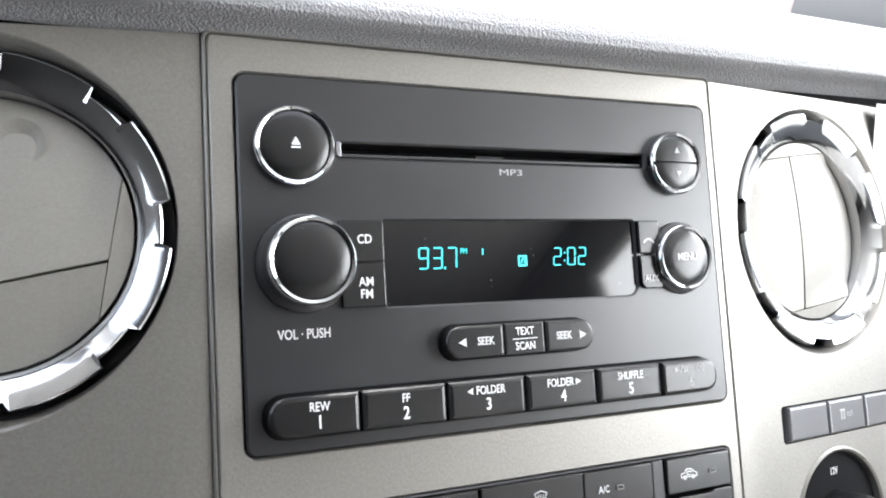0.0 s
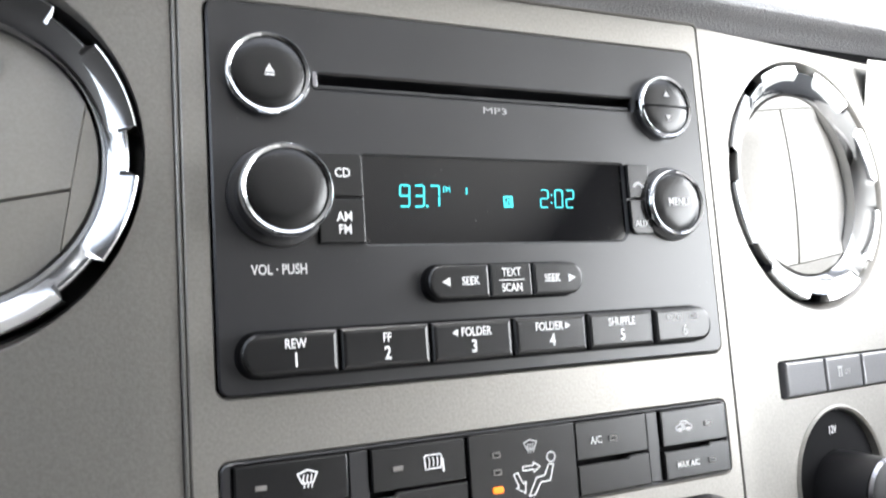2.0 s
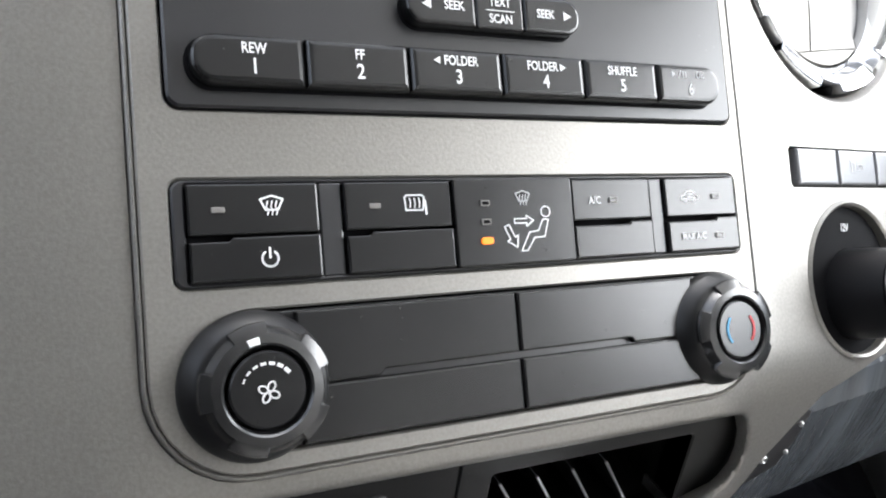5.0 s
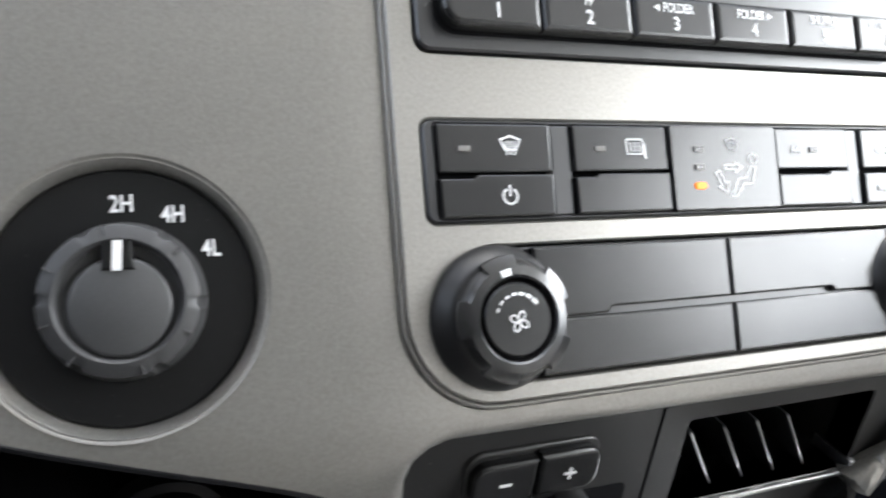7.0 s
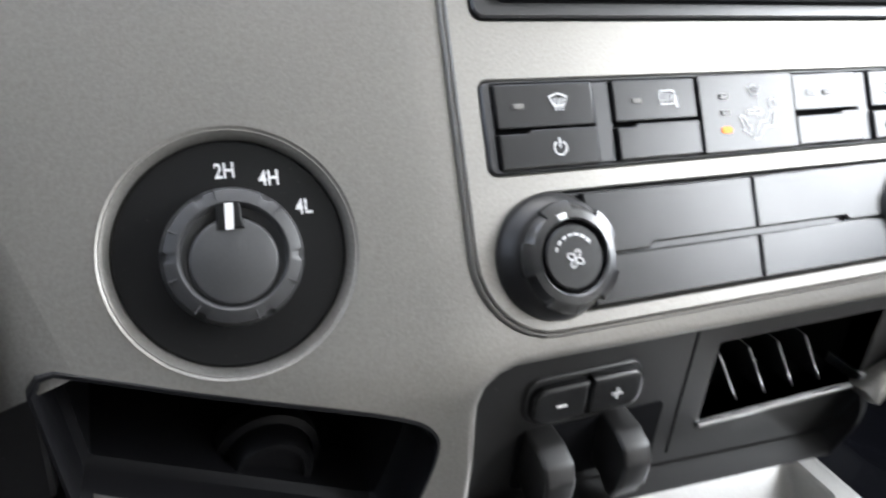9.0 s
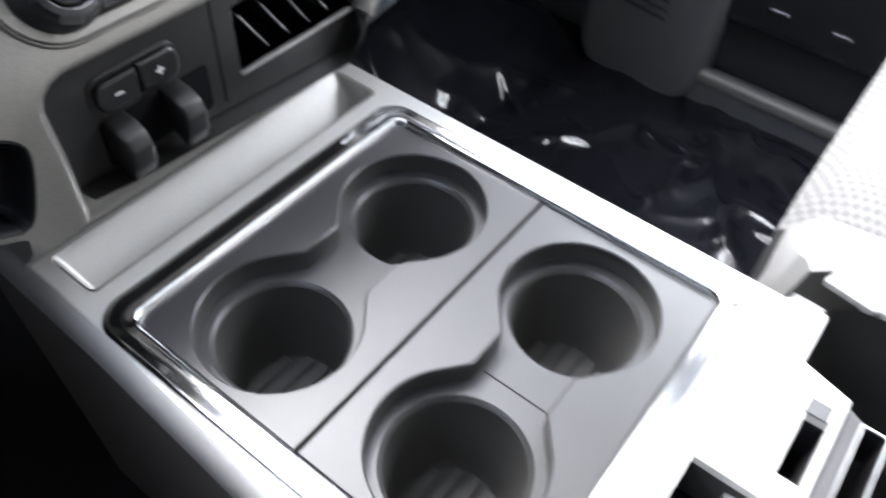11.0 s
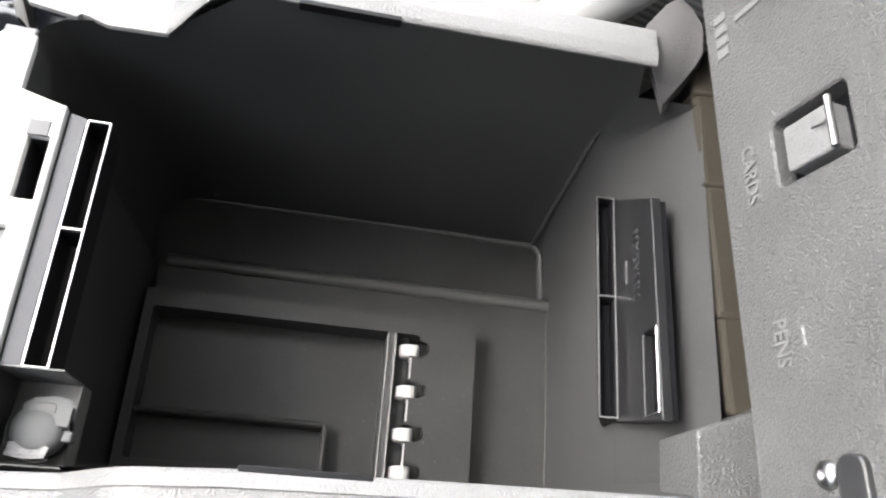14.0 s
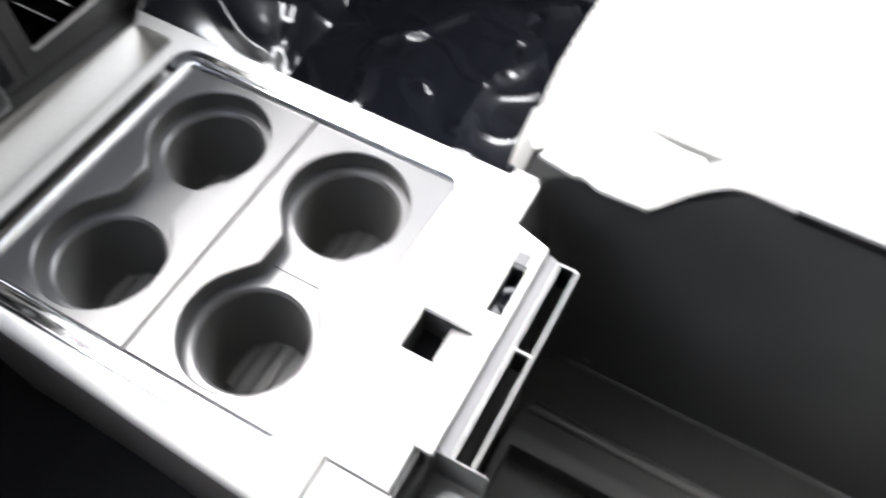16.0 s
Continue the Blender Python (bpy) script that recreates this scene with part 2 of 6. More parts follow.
def inset(pts, d):
    """The outline moved inwards by d (counter-clockwise outline)."""
    out, n = [], len(pts)
    for i in range(n):
        p, a, b = Vector(pts[i]), Vector(pts[i - 1]), Vector(pts[(i + 1) % n])
        e1, e2 = (p - a), (b - p)
        if e1.length < 1e-9 or e2.length < 1e-9:
            out.append(tuple(p))
            continue
        e1.normalize(), e2.normalize()
        n1, n2 = Vector((-e1.y, e1.x)), Vector((-e2.y, e2.x))
        s = n1 + n2
        s = s / max(s.length_squared / 2, 0.5) if s.length > 1e-6 else n1
        out.append((p.x + d * s.x, p.y + d * s.y))
    return out


def ring(bm, pts, z):
    return [bm.verts.new((x, y, z)) for x, y in pts]


def skin(bm, a, b):
    n = len(a)
    for i in range(n):
        bm.faces.new((a[i], a[(i + 1) % n], b[(i + 1) % n], b[i]))


def squared(pts, edge):
    """Corners rounded more tightly than the edge's own radius become plain corners."""
    n = len(pts)
    short = [(Vector(pts[(i + 1) % n]) - Vector(pts[i])).length < edge * 0.45 for i in range(n)]
    if not any(short) or all(short):
        return pts
    first = next(i for i in range(n) if not short[i - 1])
    out, i = [], 0
    while i < n:
        k = (first + i) % n
        if not short[k]:
            out.append(pts[k])
            i += 1
            continue
        j = i
        while short[(first + j) % n]:
            j += 1
        a0, a1 = Vector(pts[(first + i - 1) % n]), Vector(pts[(first + i) % n])
        b0, b1 = Vector(pts[(first + j) % n]), Vector(pts[(first + j + 1) % n])
        d, e = a1 - a0, b1 - b0
        den = d.x * e.y - d.y * e.x
        if abs(den) > 1e-12:
            t = ((b0.x - a0.x) * e.y - (b0.y - a0.y) * e.x) / den
            out.append((a0.x + d.x * t, a0.y + d.y * t))
        else:
            out.append(tuple((a1 + b0) / 2))
        i = j + 1
    return out


def slab(bm, pts, z0, z1, edge=0.0004, steps=2):
    """A flat-topped piece over an outline, with a rounded upper edge."""
    pts = squared(pts, edge)
    lower = ring(bm, pts, z0)
    last = ring(bm, pts, z1 - edge)
    bm.faces.new(list(reversed(lower)))
    skin(bm, lower, last)
    for i in range(1, steps + 1):
        a = math.pi / 2 * i / steps
        nxt = ring(bm, inset(pts, edge * (1 - math.cos(a))), z1 - edge + edge * math.sin(a))
        skin(bm, last, nxt)
        last = nxt
    bm.faces.new(last)
    return bm


def plate(bm, outer, holes, z0, z1, edge=0.0):
    """A sheet with openings through it."""
    loops = [outer] + holes
    tops, bots = [], []
    for k, lp in enumerate(loops):
        up = ring(bm, lp, z1)
        dn = ring(bm, lp, z0)
        if edge:
            mid = ring(bm, lp, z1 - edge)
            for v, (x, y) in zip(up, inset(lp, edge if k == 0 else -edge)):
                v.co.x, v.co.y = x, y
            skin(bm, dn, mid)
            skin(bm, mid, up)
        else:
            skin(bm, dn, up)
        tops.append(up)
        bots.append(dn)
    for group in (tops, bots):
        edges = []
        for lp in group:
            for i in range(len(lp)):
                edges.append(bm.edges.get((lp[i], lp[(i + 1) % len(lp)])))
        bmesh.ops.triangle_fill(bm, use_beauty=True, use_dissolve=False, edges=edges)
    return bm


def lathe(bm, profile, cx=0.0, cy=0.0, n=48, wave=None):
    """Turned about the local z axis; profile of (radius, height); wave(angle, k) scales ring k."""
    TURNED.add(id(bm))
    rings = []
    for k, (r, z) in enumerate(profile):
        if r < 1e-7:
            rings.append([bm.verts.new((cx, cy, z))])
        else:
            rings.append([bm.verts.new((cx + r * (wave(2 * math.pi * i / n, k) if wave else 1) * math.cos(2 * math.pi * i / n),
                                        cy + r * (wave(2 * math.pi * i / n, k) if wave else 1) * math.sin(2 * math.pi * i / n), z)) for i in range(n)])
    for a, b in zip(rings, rings[1:]):
        if len(a) == 1 and len(b) == 1:
            continue
        if len(a) == 1:
            for i in range(n):
                bm.faces.new((a[0], b[i], b[(i + 1) % n]))
        elif len(b) == 1:
            for i in range(n):
                bm.faces.new((a[i], a[(i + 1) % n], b[0]))
        else:
            skin(bm, a, b)
    return bm


def box(bm, x0, y0, z0, x1, y1, z1, bevel=0.001, seg=2):
    m = Matrix.Translation(((x0 + x1) / 2, (y0 + y1) / 2, (z0 + z1) / 2)) @ Matrix.Diagonal((abs(x1 - x0), abs(y1 - y0), abs(z1 - z0), 1))
    made = bmesh.ops.create_cube(bm, size=1, matrix=m)["verts"]
    if bevel:
        bmesh.ops.bevel(bm, geom=list({e for v in made for e in v.link_edges}), offset=bevel, segments=seg, affect='EDGES', profile=0.5)
    return bm


def tube(bm, path, r, n=8, closed=False):
    """A round bar along a path of points."""
    TURNED.add(id(bm))
    pts = [Vector(p) for p in path]
    rings = []
    for i, p in enumerate(pts):
        a = pts[i - 1] if (i or closed) else p
        b = pts[(i + 1) % len(pts)] if (i < len(pts) - 1 or closed) else p
        d = (b - a).normalized()
        side = d.cross(Vector((0, 0, 1)))
        if side.length < 0.05:
            side = d.cross(Vector((0, 1, 0)))
        side.normalize()
        up = side.cross(d).normalized()
        rings.append([bm.verts.new(p + r * (math.cos(2 * math.pi * k / n) * side + math.sin(2 * math.pi * k / n) * up)) for k in range(n)])
    for a, b in zip(rings, rings[1:] + ([rings[0]] if closed else [])):
        skin(bm, a, b)
    if not closed:
        bm.faces.new(list(reversed(rings[0])))
        bm.faces.new(rings[-1])
    return bm


def sweep_x(bm, profile, xs, shift=None):
    """An open profile of (y, z) carried along x; shift(x) gives (dy, dz)."""
    rows = []
    for x in xs:
        dy, dz = shift(x) if shift else (0, 0)
        rows.append([bm.verts.new((x, y + dy, z + dz)) for y, z in profile])
    for a, b in zip(rows, rows[1:]):
        for i in range(len(profile) - 1):
            bm.faces.new((a[i], b[i], b[i + 1], a[i + 1]))
    return bm


def letters(text, size, x, y, z, parent, material=INK, squeeze=1.0, align='CENTER', depth=0.00005, turn=0.0, name="lettering", bold=0.0):
    """Printed words on a face, as a mesh."""
    cu = bpy.data.curves.new("words", 'FONT')
    cu.body, cu.size, cu.align_x, cu.align_y, cu.extrude, cu.offset = text, size, align, 'CENTER', depth, bold
    cu.resolution_u = 3
    tmp = bpy.data.objects.new("words", cu)
    scene.collection.objects.link(tmp)
    dg = bpy.context.evaluated_depsgraph_get()
    me = bpy.data.meshes.new_from_object(tmp.evaluated_get(dg))
    bpy.data.objects.remove(tmp)
    bpy.data.curves.remove(cu)
    me.materials.clear()
    me.materials.append(material)
    ob = new(name, me)
    ob.parent = parent
    ob.matrix_basis = Matrix.Translation((x, y, z)) @ Matrix.Rotation(turn, 4, 'Z') @ Matrix.Diagonal((squeeze, 1, 1, 1))
    return ob


def flat(bm, pts, z, depth=0.0001):
    return slab(bm, pts, z - depth, z + depth, depth * 0.2, 1)


def stroke(bm, pts, w, z, closed=False):
    """A drawn line of width w."""
    n = len(pts)
    for i in range(n if closed else n - 1):
        a, b = Vector(pts[i]), Vector(pts[(i + 1) % n])
        d = (b - a)
        if d.length < 1e-7:
            continue
        d.normalize()
        s = Vector((-d.y, d.x)) * w / 2
        e = d * w * 0.3
        flat(bm, [tuple(a - e - s), tuple(b + e - s), tuple(b + e + s), tuple(a - e + s)], z)
    return bm


def arc(cx, cy, r, a0, a1, n=10):
    return [(cx + r * math.cos(radians(a0 + (a1 - a0) * i / n)), cy + r * math.sin(radians(a0 + (a1 - a0) * i / n))) for i in range(n + 1)]


from mathutils.geometry import delaunay_2d_cdt

B = bmesh.new
MM = 0.001


def mm(pts):
    return [(x * MM, y * MM) for x, y in pts]


# ---- dash: centre bezel, side panels, lower body
def bezel_outline(u0, v0, u1, v1, r):
    return rrect(u0, v0, u1, v1, (r, r, 0.002, 0.002), 8)


bezel = thing("center_stack", "warm silver painted centre stack panel with rounded lower corners", "dash panel", TILTED)
holes = [rrect(-0.0005, -0.0005, 0.2005, 0.127, 0.004), rrect(-0.0008, -0.0485, 0.1992, -0.0192, 0.003)]
knob_bar = [(0.022, -0.0550), (0.0190, -0.0550)] + [(0.0188 + 0.0192 * math.cos(radians(a)), -0.0742 + 0.0192 * math.sin(radians(a))) for a in range(98, 263, 8)] \
    + [(0.022, -0.0934), (0.179, -0.0934)] + [(0.1815 + 0.0192 * math.cos(radians(a)), -0.0742 + 0.0192 * math.sin(radians(a))) for a in range(-82, 83, 8)] + [(0.179, -0.0552)]
bm = plate(B(), bezel_outline(-0.0085, -0.0985, 0.2048, 0.1395, 0.026), holes + [knob_bar], -0.012, -0.0012, 0.0006)
part("face", bm, PANEL, bezel)
outer = bezel_outline(-0.0085, -0.0985, 0.2048, 0.1395, 0.026)
bm = B()
bead = [ring(bm, inset(outer, -d), z) for d, z in ((0.0002, -0.0040), (0.0004, -0.0019), (0.0008, -0.0014), (0.0013, -0.0015), (0.0017, -0.0021), (0.0018, -0.0070))]
for a, b in zip(bead, bead[1:]):
    skin(bm, a, b)
part("edge_bead", bm, PANEL, bezel, "raised seam bead", smooth=60)
bm = slab(B(), inset(outer, -0.004), -0.016, -0.0125)
part("backing", bm, DEEP, bezel)
# the trim falls back at both sides
LEFT = TILTED @ Matrix.Translation((-0.0108, 0, -0.0025)) @ Matrix.Rotation(radians(-6), 4, 'Y')
RIGHT = TILTED @ Matrix.Translation((0.2072, 0, -0.0025)) @ Matrix.Rotation(radians(7), 4, 'Y')
LV, RV, DIAL = (-0.0646, 0.0752), (0.0680, 0.0738), (-0.0672, -0.0622)

# one silver trim round the centre stack: leaning face that falls back at both sides, folds upright below and rolls into the pocket
GAP = 0.0021
PK = [(-0.0030, -0.1640), (0.1700, -0.1780), (0.1780, -0.1680), (0.1855, -0.1520), (0.1985, -0.1405), (0.2068, -0.1335), (0.2105, -0.1270), (0.2110, -0.1195), (0.2090, -0.1107), (0.2047, -0.1032), (0.1985, -0.1005), (0.0040, -0.0990), (-0.0014, -0.1004), (-0.0052, -0.1036), (-0.0068, -0.1090), (-0.0064, -0.1180), (-0.0056, -0.1350), (-0.0064, -0.1560), (-0.0062, -0.1610)]
PKP = [(-0.0030, -0.1640), (0.1780, -0.1780), (0.1890, -0.1730), (0.1990, -0.1600), (0.2065, -0.1470), (0.2110, -0.1380), (0.2135, -0.1280), (0.2145, -0.1180), (0.2128, -0.1085), (0.2085, -0.1035), (0.2020, -0.1007)] + PK[11:]
LT = [(-0.1151, -0.0838), (-0.1190, -0.0848), (-0.1211, -0.0880), (-0.1150, -0.1225), (-0.1100, -0.1240), (-0.0275, -0.1570), (-0.0210, -0.1550), (-0.0135, -0.1325), (-0.0112, -0.1205), (-0.0130, -0.1150), (-0.0190, -0.1095), (-0.0394, -0.1022), (-0.0690, -0.0947), (-0.0824, -0.0916), (-0.0952, -0.0884)]


def eased(pts, times=2):
    """An open outline with its corners cut round."""
    for _ in range(times):
        out = [pts[0]]
        for a, b in zip(pts, pts[1:]):
            out += [(0.75 * a[0] + 0.25 * b[0], 0.75 * a[1] + 0.25 * b[1]), (0.25 * a[0] + 0.75 * b[0], 0.25 * a[1] + 0.75 * b[1])]
        pts = out + [pts[-1]]
    return pts


MOUTH = [(-0.0108 + 0.9954 * x, z) for x, z in LT]
MOUTH_EDGE = eased(MOUTH[5:15])
MOUTH = MOUTH[:5] + MOUTH_EDGE
ROLL = [(-0.0064, -0.2200), (0.1855, -0.2200)] + PK[3:17]


def soft_max(a, b, k):
    h = max(k - abs(a - b), 0) / k
    return max(a, b) + h * h * k / 4


def lean_out(x):
    """How far the leaning face stands out from the dash plane."""
    side = min(-0.0025 + 0.1051 * (x + 0.0108), -0.0025 - 0.1228 * (x - 0.2072))
    return -soft_max(0.0028, -side, 0.0012)


def away(pts, x, z):
    """Distance to a closed outline."""
    best = 1.0
    for (ax, az), (bx, bz) in zip(pts, pts[1:] + pts[:1]):
        dx, dz = bx - ax, bz - az
        t = min(max(((x - ax) * dx + (z - az) * dz) / (dx * dx + dz * dz), 0), 1)
        best = min(best, math.hypot(x - ax - t * dx, z - az - t * dz))
    return best


def trim_y(x, z):
    lean = (0.4967 * z - lean_out(x)) / 0.8679
    up = -0.0505 - 0.0963 * min(x + 0.0108, 0) + 0.10 * max(x - 0.2072, 0)
    f = min(max((x - 0.186) / 0.018, 0), 1)
    y = soft_max(lean, up + 0.005 * f, 0.0055)
    if z < -0.085 and -0.02 < x < 0.23:
        s = min(away(ROLL, x, z) / (0.0066 - 0.0052 * f), 1)
        y += (-0.0377 - 0.0065 * f - y) * (1 - math.sqrt(1 - (1 - s) ** 2))
    return y


def on_lean(x, v):
    """Plan point of the trim at a place given up the leaning face."""
    return (x, 0.8679 * v + 0.4967 * lean_out(x))


def dense(pts, step, closed=True):
    out = []
    for a, b in zip(pts, pts[1:] + (pts[:1] if closed else [])):
        n = max(int(math.hypot(b[0] - a[0], b[1] - a[1]) / step), 1)
        out += [(a[0] + (b[0] - a[0]) * i / n, a[1] + (b[1] - a[1]) * i / n) for i in range(n)]
    return out if closed else out + [pts[-1]]


def trim_panel():
    stack = inset(outer, -GAP)
    lo = [p for p in stack if p[1] < 0.13]
    k = max(range(len(lo)), key=lambda i: (lo[i][0], lo[i][1]))
    lo = lo[k + 1:] + lo[:k + 1]
    if lo[0][0] > lo[-1][0]:
        lo.reverse()
    notch = [on_lean(-0.0085 - GAP, 0.1395)] + [on_lean(*p) for p in lo] + [on_lean(0.2048 + GAP, 0.1395)]
    notch.reverse()
    edge = [on_lean(0.3437, 0.1395)] + notch + [on_lean(-0.1799, 0.1395), on_lean(-0.1799, 0.0870), (-0.1204, -0.0852)]
    edge += list(reversed(MOUTH_EDGE)) + [(-0.1204, -0.1200), (-0.1213, -0.1280), (-0.0397, -0.1608), (-0.0287, -0.1715), (-0.0062, -0.1715)]
    edge += list(reversed(PK[4:])) + PK[3:4]
    edge += [(0.1925, -0.1570), (0.2050, -0.1495), (0.2140, -0.1425), (0.2200, -0.1350), (0.2250, -0.1280), (0.2400, -0.1130), (0.2520, -0.1020), on_lean(0.2856, -0.0990), on_lean(0.3362, -0.0850), on_lean(0.3452, 0.02)]
    rims = []
    for m_, pts in ((LEFT, circle(LV[0] - 0.0045, LV[1] + 0.0005, 0.0612, 72)), (LEFT, circle(*DIAL, 0.0340, 64)), (RIGHT, circle(RV[0] + 0.0030, RV[1] - 0.0010, 0.0602, 72)), (RIGHT, rrect(0.0288, -0.0240, 0.1220, -0.0072, 0.002)), (RIGHT, circle(0.0668, -0.0632, 0.0318, 48))):
        rims.append([((m_ @ Vector((x, y, 0))).x, (m_ @ Vector((x, y, 0))).z) for x, y in pts])
    coords, lines = [], []

    def chain(pts, closed=True):
        first = len(coords)
        coords.extend(Vector(p) for p in pts)
        n = len(pts)
        lines.extend((first + i, first + (i + 1) % n) for i in range(n if closed else n - 1))
        return list(range(first, first + n))
    border = chain(dense(edge, 0.003))
    holes = [chain(p) for p in rims]
    for d in (0.0003, 0.0008, 0.0015, 0.0026, 0.0040, 0.0054, 0.0067):
        near = [p for p in dense(inset(PK, -d), 0.0022) if d < 0.001 or p[0] < 0.185 or p[1] > -0.125]
        coords.extend(Vector(p) for p in near if p[1] > -0.168)
    step = 0.0034
    for i in range(155):
        for j in range(94):
            coords.append(Vector((-0.18 + step * (i + 0.5 * (j % 2)), -0.172 + step * j)))
    verts, _, faces, _, _, _ = delaunay_2d_cdt(coords, lines, [border] + holes, 2, 1e-6)
    bm = B()
    vs = []
    for p in verts:
        y = trim_y(p.x, p.y)
        vs.append(bm.verts.new((p.x, y, p.y)))
    for f in faces:
        bm.faces.new([vs[i] for i in f])
    bmesh.ops.delete(bm, geom=[v for v in bm.verts if not v.link_faces], context='VERTS')
    rim = [e for e in bm.edges if len(e.link_faces) == 1]
    ext = bmesh.ops.extrude_edge_only(bm, edges=rim)["geom"]
    for v in ext:
        if isinstance(v, bmesh.types.BMVert):
            v.co += Vector((0, 0.0045, -0.0022))
    return bm


dash_trim = thing("dash_trim", "warm silver painted dash trim with round openings and rolled edges", "dash panel")
part("face", trim_panel(), PANEL, dash_trim, smooth=40)
# the panel rolls back towards the driver's side
bm = B()
rowsr = []
for i in range(25):
    k = i / 24
    x0, v0 = -0.1101 - 0.0599 * k, -0.0896 + 0.1766 * k
    rowsr.append([bm.verts.new((x0 - 0.947 * 0.032 * math.sin(a), v0 - 0.32 * 0.032 * math.sin(a), -0.032 * (1 - math.cos(a)))) for a in [radians(-1 + 8.6 * j) for j in range(11)]])
for a, b in zip(rowsr, rowsr[1:]):
    for j in range(10):
        bm.faces.new((a[j], b[j], b[j + 1], a[j + 1]))
part("rolled_side", bm, PANEL, dash_trim, m=LEFT, smooth=60)


def vent(name, m, cx, cy, turn, label, turn_vanes, dimple, split, wide, spread):
    """A round air vent: black well, notched chrome ring, domed louvre disc of three vanes."""
    t = thing(name, label, "air vent", m @ Matrix.Translation((cx, cy, 0)), "round dash vents")
    bm = lathe(B(), [(0.0572, -0.0044), (0.0562, -0.0060), (0.0556, -0.016), (0.030, -0.022), (0, -0.022)], n=72)
    part("well", bm, BLACK, t, "black recessed vent well")
    ox, oy, wide_r = spread
    bm = B()
    last = None
    for f, z in ((1.0, -0.0012), (1.0, 0.0001), (0.84, -0.0001), (0.62, -0.0008), (0.40, -0.0018), (0.18, -0.0032), (0.04, -0.0050), (0.0, -0.0090)):
        cur = ring(bm, circle(ox * f, oy * f, 0.0572 + (wide_r + 0.0004 - 0.0572) * f, 72), z)
        if last:
            skin(bm, last, cur)
        last = cur
    part("lip", bm, PANEL, t, "rolled silver lip", smooth=50)

    def teeth(a, k):
        if k in (0, 1, 2, 3):
            ph = ((a - turn) * 8 / (2 * math.pi)) % 1.0
            return 1.0 if ph < 0.66 else 0.946
        return 1.0
    bm = lathe(B(), [(0.0546 * wide, -0.012), (0.0552 * wide, 0.0002), (0.0550 * wide, 0.0014), (0.0545 * wide, 0.0017), (0.0496, 0.0000), (0.0462, -0.0020), (0.0442, -0.0042), (0.0434, -0.0095)], n=240, wave=teeth)
    part("chrome_ring", bm, CHROME, t, "notched bright chrome ring", smooth=26)
    disc, chord, gap = 0.0430, 0.0363, 0.0006
    turned = Matrix.Rotation(turn_vanes, 4, 'Z')
    off, lean = split

    def dome(x, y):
        return -0.0012 - 0.0030 * (x * x + y * y) / disc ** 2 - 0.09 * abs(y - off - lean * x) * (abs(x) < chord)

    def sheet(w0, w1, side):
        """A piece of the domed disc between two chords, whole or one part beside the slanting split."""
        bm = B()
        n, k = 12, 16
        rows = []
        for i in range(n + 1):
            w = w0 + (w1 - w0) * i / n
            half = math.sqrt(max(disc ** 2 - w ** 2, 0))
            cut = min(max(off + lean * w, -half + 0.001), half - 0.001)
            s0, s1 = (-half, half) if side == 0 else ((cut + gap, half) if side > 0 else (-half, cut - gap))
            rows.append([(w, s0 + (s1 - s0) * j / k) for j in range(k + 1)])
        top = [[bm.verts.new((x, y, dome(x, y))) for x, y in r] for r in rows]
        for a, b in zip(top, top[1:]):
            for j in range(k):
                bm.faces.new((a[j], b[j], b[j + 1], a[j + 1]))
        loop = [top[0][j] for j in range(k + 1)] + [top[i][k] for i in range(1, n + 1)] + [top[n][j] for j in range(k - 1, -1, -1)] + [top[i][0] for i in range(n - 1, 0, -1)]
        mid = sum((v.co for v in loop), Vector()) / len(loop)
        edge = []
        for v in loop:
            d = (v.co - mid).normalized() * 0.0003
            edge.append(bm.verts.new((v.co.x + d.x, v.co.y + d.y, v.co.z - 0.0004)))
        low = [bm.verts.new((v.co.x, v.co.y, v.co.z - 0.006)) for v in edge]
        skin(bm, loop, edge)
        skin(bm, edge, low)
        bmesh.ops.remove_doubles(bm, verts=bm.verts, dist=1e-6)
        return bm
    for w0, w1, side in ((-disc * 0.999, -chord - gap, 0), (chord + gap, disc * 0.999, 0), (-chord, chord, 1), (-chord, chord, -1)):
        part("vane", sheet(w0, w1, side), VANE, t, m=turned, smooth=30)
    if dimple:
        bm = lathe(B(), [(0.0078, 0.0003), (0.0066, 0.0001), (0.0040, -0.0012), (0, -0.0016)], n=32)
        part("finger_dimple", bm, VANE, t, m=Matrix.Translation((0.0098, 0.0282, -0.0060)))
    return t


vent("air_vent", LEFT, *LV, radians(53), "round air vent with notched chrome ring and closed grey vanes", radians(-9.7), True, (-0.0176, 0.371), 1.0, (-0.0045, 0.0005, 0.0612))
vent("air_vent", RIGHT, *RV, radians(47.6), "round air vent with notched chrome ring and pale upright vanes", radians(97.7), False, (0.00995, -0.118), 1.026, (0.0030, -0.0010, 0.0602))

# ---- four-wheel-drive selector
sel = thing("drive_selector", "round black four-wheel-drive selector dial with ribbed knob", "dial", LEFT @ Matrix.Translation((*DIAL, 0)))
bm = lathe(B(), [(0.0352, 0.0003), (0.0344, 0.0000), (0.0322, -0.0028), (0.0316, -0.0060)], n=72)
part("collar", bm, PANEL, sel, "rolled silver collar")
bm = lathe(B(), [(0.0318, -0.012), (0.0318, -0.0040), (0.0310, -0.0032), (0.017, -0.0030), (0.0, -0.0030)], n=64)
part("dial_face", bm, DIALFACE, sel)


def grips(count, deep):
    def f(a, k):
        ph = (a * count / (2 * math.pi)) % 1.0
        return 1.0 - (deep if k in (1, 2, 3) and ph > 0.84 else 0.0)
    return f


